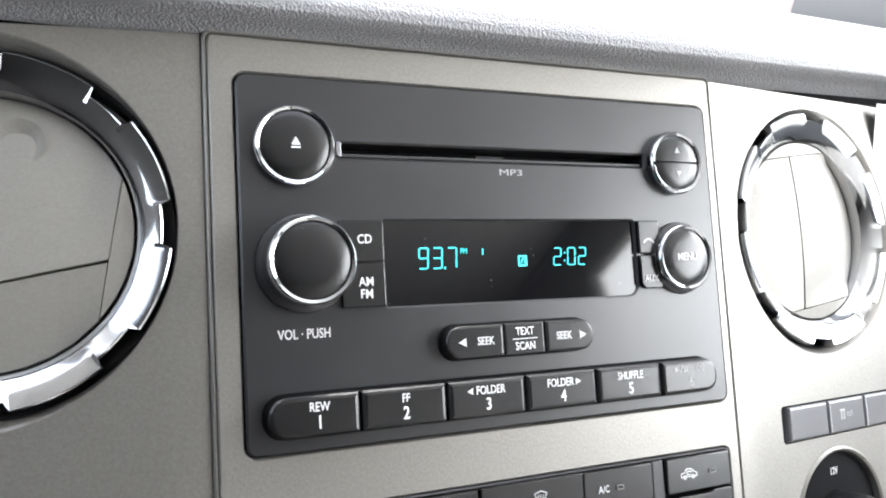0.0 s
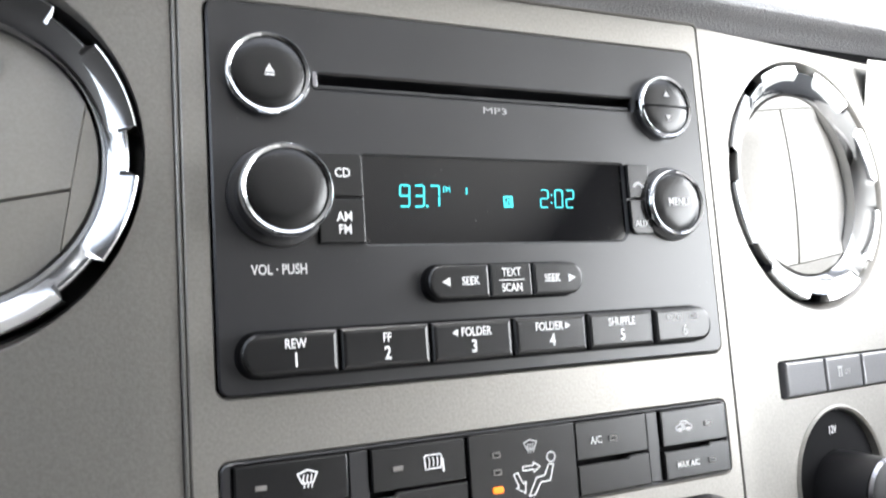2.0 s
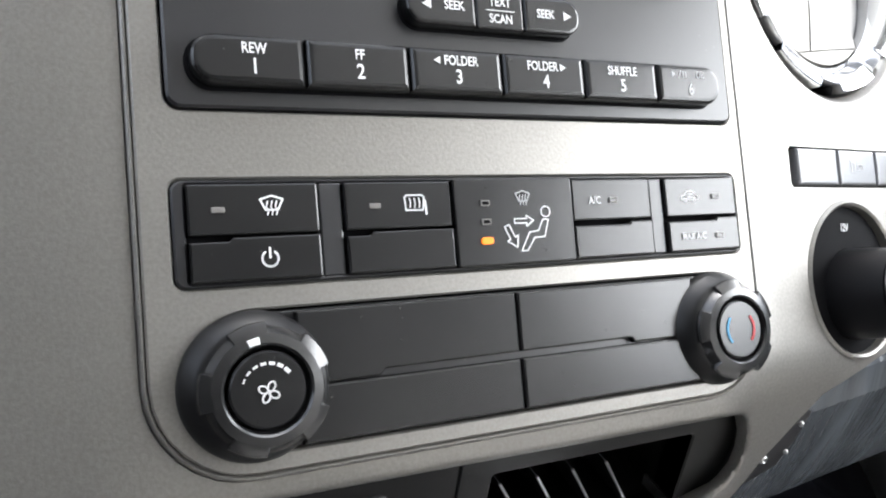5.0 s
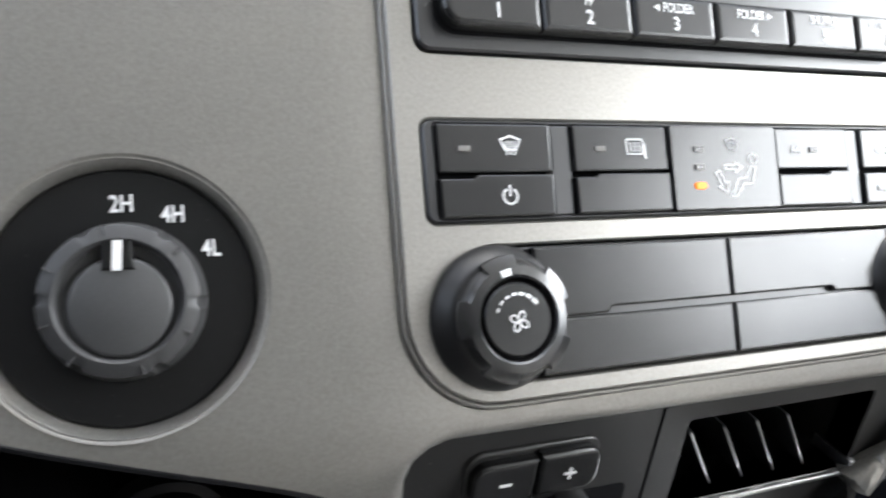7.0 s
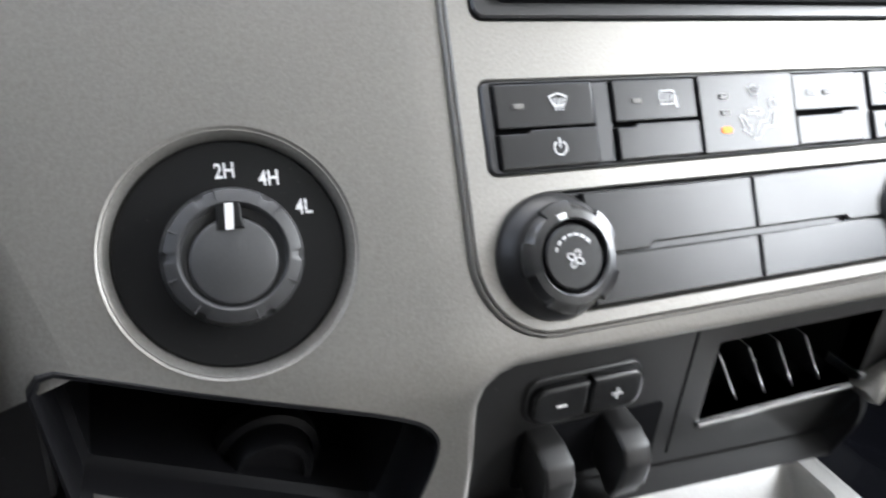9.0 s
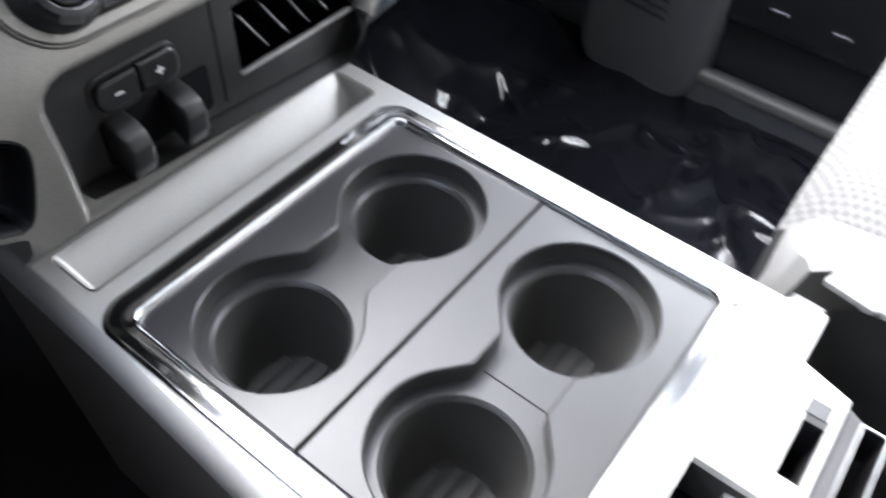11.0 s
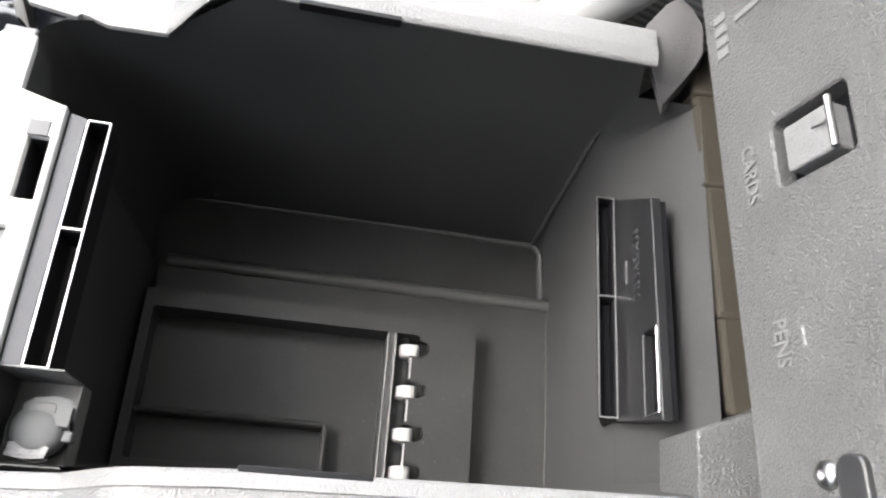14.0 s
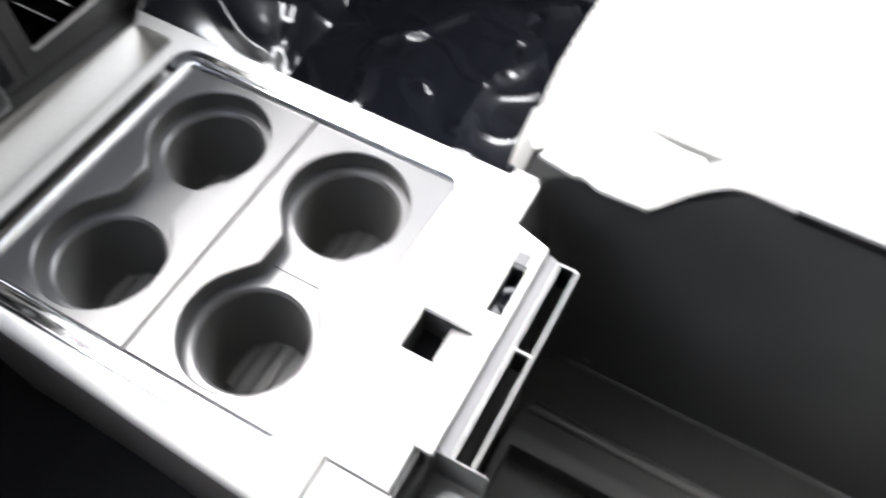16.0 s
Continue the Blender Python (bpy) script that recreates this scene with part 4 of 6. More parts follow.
part("cold_arc", stroke(B(), arc(tx, ty, 0.0062, 140, 220, 8), 0.0009, 0.0088), INK_BLUE, bar, "blue arc")
part("hot_arc", stroke(B(), arc(tx, ty, 0.0062, -40, 40, 8), 0.0009, 0.0088), INK_RED, bar, "red arc")
# ---- passenger-side switches and socket
sw = thing("switch_bank", "row of grey push switches with a traction sign", "switches", RIGHT)
part("bed", slab(B(), rrect(0.0284, -0.0246, 0.1226, -0.0066, 0.002), -0.012, -0.0030, 0.0006), DEEP, sw)
for i in range(3):
    x0 = 0.0332 + i * 0.0290
    part("switch", slab(B(), rrect(x0, -0.0232, x0 + 0.0280, -0.0080, 0.0003, 2), -0.006, 0.0012 + 0.0002 * i, 0.0012, 3), SWITCH, sw, smooth=0)
bm = B()
stroke(bm, mm([(71.2, -13.8), (71.2, -17.2)]), 0.0007, 0.0015), stroke(bm, mm([(73.2, -13.8), (73.2, -17.2)]), 0.0007, 0.0015), stroke(bm, mm([(70.6, -13.0), (73.8, -13.0)]), 0.0009, 0.0015)
part("traction_mark", bm, INK_DIM, sw)
letters("OFF", 0.0034, 0.0778, -0.0155, 0.0016, sw, INK_DIM, 0.8)
sock = thing("power_socket", "round power socket with black cap in the dash", "socket", RIGHT @ Matrix.Translation((0.0668, -0.0632, 0)))
bm = lathe(B(), [(0.0338, 0.0002), (0.0326, 0.0012), (0.0316, 0.0004), (0.0310, -0.004), (0.0308, -0.010)], n=56)
part("collar", bm, PANEL, sock)
bm = lathe(B(), [(0.0316, -0.010), (0.0316, -0.0030), (0.030, -0.0024), (0.015, -0.0020), (0, -0.0020)], n=56)
part("plate", bm, DEEP, sock)
bm = lathe(B(), [(0.0195, -0.003), (0.0190, 0.006), (0.0176, 0.020), (0.0170, 0.0225), (0.0150, 0.0235), (0, 0.0238)], 0, -0.006, 48)
part("cap", bm, DEEPSATIN, sock, "black screw cap")
bm = lathe(B(), [(0.0176, 0.0200), (0.0182, 0.0212), (0.0172, 0.0226)], 0, -0.006, 48)
part("cap_ring", bm, SMOKE, sock)
letters("12V", 0.0048, -0.0010, 0.0222, -0.0018, sock, INK, 0.8, bold=0.00004)

# ---- upper dash pad
def pad_profile():
    pts = []
    lip = [(0.0735, 0.1178), (0.0690, 0.1240), (0.0630, 0.1292), (0.0615, 0.1315), (0.0622, 0.1345), (0.0660, 0.1385), (0.0740, 0.1430), (0.0880, 0.1472), (0.1080, 0.1500), (0.1350, 0.1512), (0.165, 0.1510), (0.23, 0.1485), (0.32, 0.1445), (0.44, 0.139), (0.60, 0.131), (0.78, 0.122)]
    for (a, b), (c, d) in zip(lip, lip[1:]):
        for i in range(4):
            pts.append((a + (c - a) * i / 4, b + (d - b) * i / 4))
    return pts + [lip[-1]]


def bend(x):
    # the pad follows the panels as they fall back at both sides
    if x > 0.2072:
        k = (x - 0.2072) * 0.123
    elif x < -0.0108:
        k = (-0.0108 - x) * 0.105
    else:
        k = 0.0
    k = min(k, 0.06)
    return (0.8679 * k, -0.10 * k)


xs = [-0.69 + 0.02 * i for i in range(79)]
bm = sweep_x(B(), pad_profile(), xs, bend)
solid("dash_pad", bm, PAD, "grained grey vinyl dash top with rounded edge", "dash top", smooth=60)
# black sheet stands for the shade under the dash top's edge
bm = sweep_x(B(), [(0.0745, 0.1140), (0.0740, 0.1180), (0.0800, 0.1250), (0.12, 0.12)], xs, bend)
solid("dash_shadow_gap", bm, DEEP, "black sheet standing for shade below the dash top", "trim", kind="structure")

# ---- lower dash body, upright faces
lower = thing("lower_dash", "warm silver lower dash with black storage pockets", "dash panel", UPRIGHT)
LOWL = Matrix.Translation((-0.0108, -0.0505, 0)) @ Matrix.Rotation(radians(-5.5), 4, 'Z') @ UPRIGHT
lower_left = thing("dash_pocket", "black open pocket moulded into the lower dash", "dash pocket", LOWL)
bm = B()
mouths = []
for out, dy in ((0.0010, 0.004), (0.0008, -0.0004), (-0.0002, -0.0006), (-0.0012, 0.0008), (-0.0022, 0.0060), (-0.0030, 0.0130), (-0.0052, 0.0160), (-0.0056, 0.0600)):
    pts = inset(MOUTH, -out)
    mouths.append([bm.verts.new((x, (trim_y(px, pz) if dy < 0.05 else -0.03) + dy, z)) for (x, z), (px, pz) in zip(pts, MOUTH)])
for a, b in zip(mouths, mouths[1:]):
    skin(bm, a, b)
bm.faces.new(mouths[-1])
part("liner", bm, DEEPSATIN, lower_left, "black open pocket", m=LOWL.inverted(), smooth=30)
bm = B()
box(bm, -0.185, -0.010, -0.145, -0.1325, 0.020, -0.082, 0.002)
filler = link_mesh("side_filler", bm, BLACK)
filler.parent = lower_left
filler.matrix_basis = LOWL.inverted()
# middle pocket
bm = B()
def finer(pts, n=8):
    return [(a[0] + (b[0] - a[0]) * i / n, a[1] + (b[1] - a[1]) * i / n) for a, b in zip(pts, pts[1:] + pts[:1]) for i in range(n)]


rims = []
for d, k in ((0.0, 0.0), (0.1, 0.04), (0.8, 0.35), (1.0, 0.70), (1.0, 1.1)):
    rims.append([bm.verts.new((p[0] + (q[0] - p[0]) * d, p[1] + (q[1] - p[1]) * d, -trim_y(*p) * (1 - k) + 0.0372 * k - 0.0006)) for p, q in zip(finer(PK), finer(PKP))])
for a, b in zip(rims, rims[1:]):
    skin(bm, a, b)
part("pocket_wall", bm, DARKPANEL, lower, smooth=50)
bm = plate(B(), inset(PKP, 0.0004), [rrect(0.1000, -0.1520, 0.1900, -0.1140, 0.002)], 0.024, 0.0366, 0.0006)
part("pocket_panel", bm, DARKPANEL, lower, "black textured pocket panel")
part("panel_joint", slab(B(), rrect(0.0868, -0.165, 0.0876, -0.1045, 0.0001, 1), 0.030, 0.0370, 0.0001), DEEP, lower)
bm = slab(B(), rrect(0.095, -0.158, 0.192, -0.112, 0.002), -0.012, -0.008)
part("grille_back", bm, DEEP, lower)
bm = plate(B(), rrect(0.0990, -0.1530, 0.1910, -0.1130, 0.002), [rrect(0.1000, -0.1520, 0.1900, -0.1140, 0.002)], -0.009, 0.0362)
part("grille_box", bm, DARKPANEL, lower)
for i in range(4):
    xt = 0.1085 + 0.0156 * i
    xb = xt + 0.0170 + 0.0004 * i
    bm = slab(B(), [(xb - 0.0004, -0.1525), (xb + 0.0004, -0.1525), (xt + 0.0004, -0.1250), (xt - 0.0004, -0.1250)], -0.006, 0.0300, 0.0002)
    part("grille_blade", bm, BLACK, lower)
    part("blade_edge", tube(B(), [(xb, -0.1520, 0.0300), (xt, -0.1255, 0.0300)], 0.0007, 6), STEEL, lower, "thin bright blade edge")
bm = slab(B(), rrect(0.0990, -0.1542, 0.1920, -0.1522, 0.0008), 0.020, 0.0385, 0.0006)
part("grille_sill", bm, STEEL, lower, "bright metal sill")
bm = slab(B(), rrect(0.1885, -0.1540, 0.1915, -0.1470, 0.0008), 0.020, 0.0392, 0.0008)
part("grille_corner", bm, STEEL, lower)
bm = B()
sweep_x(bm, [(-0.0240, -0.1600), (-0.0340, -0.1640), (-0.0352, -0.1760), (-0.0310, -0.1880), (-0.0210, -0.2010), (-0.0100, -0.2120), (-0.0060, -0.2185)], [-0.034, -0.02, 0.0, 0.05, 0.1, 0.15, 0.18, 0.1950])
apron = link_mesh("apron", bm, PANEL, 60)
apron.parent = lower
apron.matrix_basis = UPRIGHT.inverted()
# trailer brake control
ctl = thing("trailer_brake_control", "black trailer brake control with plus and minus keys and squeeze levers", "controls", UPRIGHT)
bm = slab(B(), rrect(0.0150, -0.1320, 0.0635, -0.1125, 0.006), 0.030, 0.0380, 0.0012, 3)
part("bed", bm, DARKPANEL, ctl)
part("minus_key", slab(B(), rrect(0.0165, -0.1305, 0.0388, -0.1150, (0.0055, 0.0006, 0.0006, 0.0055), 5), 0.033, 0.0415, 0.0016, 3), BUTTON, ctl)
part("plus_key", slab(B(), rrect(0.0394, -0.1298, 0.0618, -0.1138, (0.0006, 0.0055, 0.0055, 0.0006), 5), 0.033, 0.0420, 0.0016, 3), BUTTON, ctl)
bm = B()
flat(bm, mm([(25.6, -123.4), (29.8, -123.4), (29.8, -122.4), (25.6, -122.4)]), 0.0417)
flat(bm, mm([(48.0, -122.5), (52.4, -122.5), (52.4, -121.5), (48.0, -121.5)]), 0.0422)
flat(bm, mm([(49.7, -124.3), (50.7, -124.3), (50.7, -119.7), (49.7, -119.7)]), 0.0423)
part("key_marks", bm, INK, ctl)
for x0, wide in ((0.0172, 0.0122), (0.0494, 0.0122)):
    prof = [(0.026, -0.134), (0.046, -0.136), (0.053, -0.139), (0.056, -0.145), (0.0555, -0.156), (0.052, -0.1640), (0.047, -0.1640), (0.045, -0.158), (0.040, -0.156), (0.026, -0.156)]
    bm = B()
    a = [bm.verts.new((x0, z, y)) for y, z in prof]
    b = [bm.verts.new((x0 + wide, z, y)) for y, z in prof]
    bm.faces.new(a), bm.faces.new(list(reversed(b)))
    skin(bm, a, b)
    bmesh.ops.bevel(bm, geom=list(bm.edges), offset=0.0016, segments=3, affect='EDGES', profile=0.5)
    part("squeeze_lever", bm, DARKPANEL, ctl, smooth=45)
bm = slab(B(), rrect(0.0150, -0.1630, 0.0790, -0.1360, 0.003), 0.026, 0.0370, 0.0004)
part("lever_slot", bm, DEEP, ctl)
# left pocket's sockets
so = thing("power_socket", "black capped power socket inside a dark pocket", "socket", UPRIGHT @ Matrix.Translation((-0.0690, -0.1395, 0.014)))
bm = lathe(B(), [(0.0140, -0.002), (0.0140, 0.010), (0.0125, 0.0125), (0.0105, 0.0125), (0.0100, 0.010), (0.0, 0.009)], n=40)
part("cap", bm, DEEPSATIN, so)
bm = lathe(B(), [(0.0178, -0.002), (0.0176, 0.004), (0.0150, 0.005)], n=40)
part("collar", bm, DEEPSATIN, so)

# ---- console
con = thing("center_console", "silver console with cup tray and open storage bin", "console")
CZ = -0.2180          # top of the console
WELL = rrect(-0.0215, -0.0445, 0.1965, -0.0115, 0.004, 5)
TRAYHOLE = rrect(-0.0320, -0.3100, 0.1970, -0.0590, 0.016, 6)
SQ = rrect(0.0620, -0.3625, 0.0925, -0.3262, 0.0006, 1)
SLIT = rrect(0.1085, -0.3715, 0.1475, -0.3595, 0.0006, 1)
DECKL = ((0.0650, -0.0330), (0.0250, -0.0335), (-0.0600, -0.0355), (-0.1500, -0.0400), (-0.2400, -0.0450), (-0.3252, -0.0485))
bm = plate(B(), [(0.2080, -0.3255), (0.2110, -0.3200), (0.2125, 0.0650)] + [(x, y) for y, x in DECKL], [WELL, TRAYHOLE], CZ - 0.006, CZ, 0.0020)
part("front_deck", bm, CONSOLE, con, "silver painted front deck")
# rolled edges and dark sides of the front half
for s in (-1, 1):
    roll = [(-0.0030, 0.0002), (-0.0005, -0.0008), (0.0028, -0.0036), (0.0048, -0.0085), (0.0054, -0.0150), (0.0050, -0.0240)]
    if s > 0:
        roll = [(-0.0030, 0.0002), (0.0, -0.0010), (0.0016, -0.0040), (0.0022, -0.0100), (0.0022, -0.0200)]
    bm, dark = B(), B()
    rows, low = [], []
    for y, xl in DECKL:
        x = xl if s < 0 else 0.2105
        rows.append([bm.verts.new((x + s * dx, y, CZ + dz)) for dx, dz in roll])
        low.append([dark.verts.new((x + s * dx, y, z)) for dx, z in ((roll[-1][0] - 0.0012, CZ + roll[-1][1] + 0.002), (0.001, -0.30), (-0.004, -0.56))])
    for grid_, m_ in ((rows, bm), (low, dark)):
        for a, b in zip(grid_, grid_[1:]):
            for i in range(len(a) - 1):
                m_.faces.new((a[i], b[i], b[i + 1], a[i + 1]))
    part("rolled_edge", bm, CONSOLE, con, smooth=60)
    part("side_skirt", dark, SKIRT, con, "brown-grey console skirt")
# coin well in front of the cups
bm = B()
last = None
for f, z in ((0.0, -0.0004), (0.06, -0.0016), (0.45, -0.0110), (0.80, -0.0195), (0.93, -0.0222), (1.0, -0.0228)):
    pts = rrect(-0.0215 + 0.0060 * f, -0.0445 + 0.0045 * f, 0.1965 - 0.0022 * f, -0.0115 - 0.0200 * f, 0.004 + 0.0006 * f, 5)
    cur = ring(bm, pts, CZ + z)
    if last:
        skin(bm, last, cur)
    last = cur
bm.faces.new(last)
part("front_well", bm, CONSOLE, con, smooth=50)
# chrome surround and tray
bm = B()
RO = rrect(-0.0335, -0.3112, 0.1982, -0.0575, 0.0170, 8)
RI = rrect(-0.0182, -0.2985, 0.1862, -0.0755, 0.0070, 8)
last = None
for d, z in ((0.0, CZ - 0.001), (0.03, CZ + 0.0010), (0.09, CZ + 0.0018), (0.20, CZ + 0.0016), (0.40, CZ + 0.0008), (0.58, CZ + 0.0004), (0.70, CZ + 0.0009), (0.80, CZ + 0.0011), (0.88, CZ + 0.0003), (0.94, CZ - 0.0018), (1.0, CZ - 0.0040), (1.0, CZ - 0.010)):
    cur = ring(bm, [(a[0] + (b[0] - a[0]) * d, a[1] + (b[1] - a[1]) * d) for a, b in zip(RO, RI)], z)
    if last:
        skin(bm, last, cur)
    last = cur
part("chrome_surround", bm, CHROME, con, "bright chrome surround of the cup tray", smooth=50)

TRZ = CZ - 0.0035
CUPX, CUPY, R1, R2 = (0.0285, 0.1365), (-0.1275, -0.2412), 0.0428, 0.0355


def twin(y, r, waist):
    """Two circles joined by a waisted channel."""
    (xa, xb) = CUPX
    ang = math.degrees(math.asin(waist / r))
    pts = [(xb + r * math.cos(radians(a)), y + r * math.sin(radians(a))) for a in np.linspace(-180 + ang + 16, 180 - ang - 16, 40)]
    e = r * math.cos(radians(ang)) + 0.0015
    mid = [(xb - e - 0.003, y + waist * 1.0), (xa + e + 0.003, y + waist)]
    pts += mid
    pts += [(xa + r * math.cos(radians(a)), y + r * math.sin(radians(a))) for a in np.linspace(ang + 16, 360 - ang - 16, 40)]
    pts += [(xa + e + 0.003, y - waist), (xb - e - 0.003, y - waist)]
    return pts


tray = thing("cup_holder_tray", "grey rubberised cup holder tray with four round wells", "cup holder")
x0, x1 = -0.0186, 0.1866
for ya, yb, cy in ((-0.0750, -0.1845, CUPY[0]), (-0.1857, -0.2990, CUPY[1])):
    front = ya > -0.1
    rr = (0.0003, 0.0003, 0.006, 0.006) if front else (0.006, 0.006, 0.0003, 0.0003)
    bm = plate(B(), rrect(x0, yb, x1, ya, rr, 5), [twin(cy, R1, 0.0215)], TRZ - 0.0030, TRZ, 0.0009)
    part("tray_deck", bm, TRAY, tray, smooth=40)
    # wall takes the duller CUP, which puts its shade into the material
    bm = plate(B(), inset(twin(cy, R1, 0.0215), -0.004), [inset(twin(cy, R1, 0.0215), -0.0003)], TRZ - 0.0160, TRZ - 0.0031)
    part("recess_wall", bm, CUP, tray, "recess wall, shade put into its dark material", smooth=40)
    holes = [circle(CUPX[0], cy, R2, 48), circle(CUPX[1], cy, R2, 48)]
    bm = plate(B(), inset(twin(cy, R1, 0.0215), -0.003), holes, TRZ - 0.0190, TRZ - 0.0145, 0.0016)
    part("ledge", bm, TRAY, tray)
    for cx in CUPX:
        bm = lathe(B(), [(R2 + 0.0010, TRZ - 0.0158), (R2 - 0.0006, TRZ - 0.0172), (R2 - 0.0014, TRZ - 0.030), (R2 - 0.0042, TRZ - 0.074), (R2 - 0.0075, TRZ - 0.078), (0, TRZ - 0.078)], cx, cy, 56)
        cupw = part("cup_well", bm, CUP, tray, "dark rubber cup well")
        for k in range(-2, 3):
            half = math.sqrt(0.027 ** 2 - (k * 0.0105) ** 2)
            bm = B()
            box(bm, cx - half, cy + k * 0.0105 - 0.0034, TRZ - 0.079, cx + half, cy + k * 0.0105 + 0.0034, TRZ - 0.0758, 0.0007, 1)
            part("floor_rib", bm, CUPRIB, cupw)
bm = B()
box(bm, 0.0779, -0.2640, TRZ - 0.017, 0.0785, -0.2220, TRZ - 0.0142, 0)
part("ledge_split", bm, DEEP, tray)
bm = B()
box(bm, x0, -0.1858, TRZ - 0.012, x1, -0.1844, TRZ - 0.0040, 0)
part("tray_joint", bm, DEEP, tray)

# rear deck: pale plate with latch opening and slit
RD = [(-0.0140, -0.3258), (0.2085, -0.3258), (0.2120, -0.3300), (0.2115, -0.3487), (0.1755, -0.3487), (0.1680, -0.3752), (0.0150, -0.3752), (0.0150, -0.3645), (-0.0140, -0.3645)]
RD = list(reversed(RD))
bm = plate(B(), RD, [SQ, SLIT], CZ - 0.005, CZ + 0.0008, 0.0007)
part("rear_deck", bm, STONE, con, "pale stone plastic rear deck")
bm = plate(B(), inset(SQ, -0.0012), [inset(SQ, -0.0002)], CZ - 0.032, CZ - 0.004)
part("latch_well", bm, GREYBLACK, con)
bm = B()
box(bm, 0.0618, -0.3625, CZ - 0.034, 0.0927, -0.3262, CZ - 0.032, 0)
part("latch_floor", bm, DEEP, con)
bm = B()
prof = [(-0.3622, -0.0060), (-0.3470, -0.0115), (-0.3464, -0.0310), (-0.3622, -0.0312)]
a = [bm.verts.new((0.0624, y, CZ + z)) for y, z in prof]
b = [bm.verts.new((0.0921, y, CZ + z)) for y, z in prof]
bm.faces.new(a), bm.faces.new(list(reversed(b)))
skin(bm, a, b)
part("latch_ramp", bm, RIM, con, "grey sloping latch ramp")
bm = B()
box(bm, 0.1470, -0.3700, CZ + 0.0004, 0.1570, -0.3585, CZ + 0.0016, 0.0004, 1)
part("stop_pad", bm, TRAY, con, "small grey rubber stop")
bm = plate(B(), inset(SLIT, -0.0012), [inset(SLIT, -0.0002)], CZ - 0.03, CZ - 0.004)
part("slit_wall", bm, BLACK, con)
# slotted holder on the bin's front wall
bm = B()
hold = rrect(0.0200, -0.3985, 0.1665, -0.3762, 0.001, 2)
bm = plate(B(), hold, [rrect(0.0215, -0.3970, 0.0965, -0.3862, 0.0005, 1), rrect(0.0995, -0.3970, 0.1650, -0.3862, 0.0005, 1)], CZ - 0.034, CZ - 0.0090, 0.0006)
part("holder", bm, DEEPSATIN, con, "shiny black slotted holder")
# flange grey is lifted to carry its window reflection in the colour
bm = B()
prof = [(-0.3766, -0.0046), (-0.3780, -0.0040), (-0.3846, -0.0078), (-0.3846, -0.0110), (-0.3766, -0.0110)]
a = [bm.verts.new((0.0202, y, CZ + z)) for y, z in prof]
b = [bm.verts.new((0.1663, y, CZ + z)) for y, z in prof]
bm.faces.new(a), bm.faces.new(list(reversed(b)))
skin(bm, a, b)
part("holder_flange", bm, SWITCH, con, "glossy holder flange, reflection put into its grey")
# steel tubes draw the highlights on the black holder's edges
bm = B()
for a, b in (((0.0205, -0.3981), (0.1660, -0.3981)), ((0.0205, -0.3855), (0.1660, -0.3855)), ((0.0205, -0.3981), (0.0205, -0.3855)), ((0.1660, -0.3981), (0.1660, -0.3855)), ((0.0980, -0.3981), (0.0980, -0.3855))):
    tube(bm, [(a[0], a[1], CZ - 0.0088), (b[0], b[1], CZ - 0.0088)], 0.0007, 6)
part("holder_edge", bm, STEEL, con, "bright lines drawn for the holder edge highlights")

# ---- storage bin: sloped walls, thick grained rim, tiered floor
def rim_z(y):
    t = min(max((-y - 0.419) / 0.050, 0), 1)
    return -0.2150 + 0.0525 * math.sin(t * math.pi / 2) ** 1.15


bm = B()
top = [(-0.0275, -0.3720), (-0.0274, -0.4200), (-0.0280, -0.4700), (-0.0228, -0.7160), (-0.0100, -0.7520), (0.2200, -0.7520), (0.2274, -0.7160), (0.2274, -0.7050), (0.2274, -0.4700), (0.2304, -0.4200), (0.2302, -0.3830), (0.2260, -0.3600), (0.2180, -0.3490), (0.2050, -0.3480), (0.1760, -0.3480), (0.1680, -0.3745), (0.015, -0.3745)]
mid = [(-0.0260, -0.3740), (-0.0260, -0.4200), (-0.0250, -0.4700), (-0.0190, -0.7120), (-0.0080, -0.7220), (0.2250, -0.7220), (0.2330, -0.7120), (0.2330, -0.7050), (0.2330, -0.4700), (0.2330, -0.4200), (0.2330, -0.3850), (0.2290, -0.3660), (0.2200, -0.3570), (0.2080, -0.3550), (0.1780, -0.3540), (0.1700, -0.3760), (0.015, -0.3760)]
low = [(0.000, -0.3850), (0.000, -0.4200), (0.000, -0.4700), (0.002, -0.7460), (0.0100, -0.7570), (0.2470, -0.7570), (0.2570, -0.7470), (0.2570, -0.7150), (0.2570, -0.4700), (0.2570, -0.4200), (0.2560, -0.3950), (0.2500, -0.3800), (0.2400, -0.3730), (0.2250, -0.3720), (0.1850, -0.3720), (0.1750, -0.3840), (0.015, -0.3840)]
a = [bm.verts.new((x, y, -0.1880 if y < -0.74 else (-0.2000 if x > 0.2 and y < -0.71 else rim_z(y) - 0.003))) for x, y in top]
m_ = [bm.verts.new((x, y, -0.2650)) for x, y in mid]
b = [bm.verts.new((x, y, -0.5300)) for x, y in low]
skin(bm, a, m_)
skin(bm, m_, b)
part("bin_liner", bm, BIN, con, "deep black storage bin", smooth=50)
bm = B()
bm.faces.new([bm.verts.new((x, y, -0.5296)) for x, y in low])
part("bin_floor", bm, BINFLOOR, con, "dusty bin floor, shade put into its black")


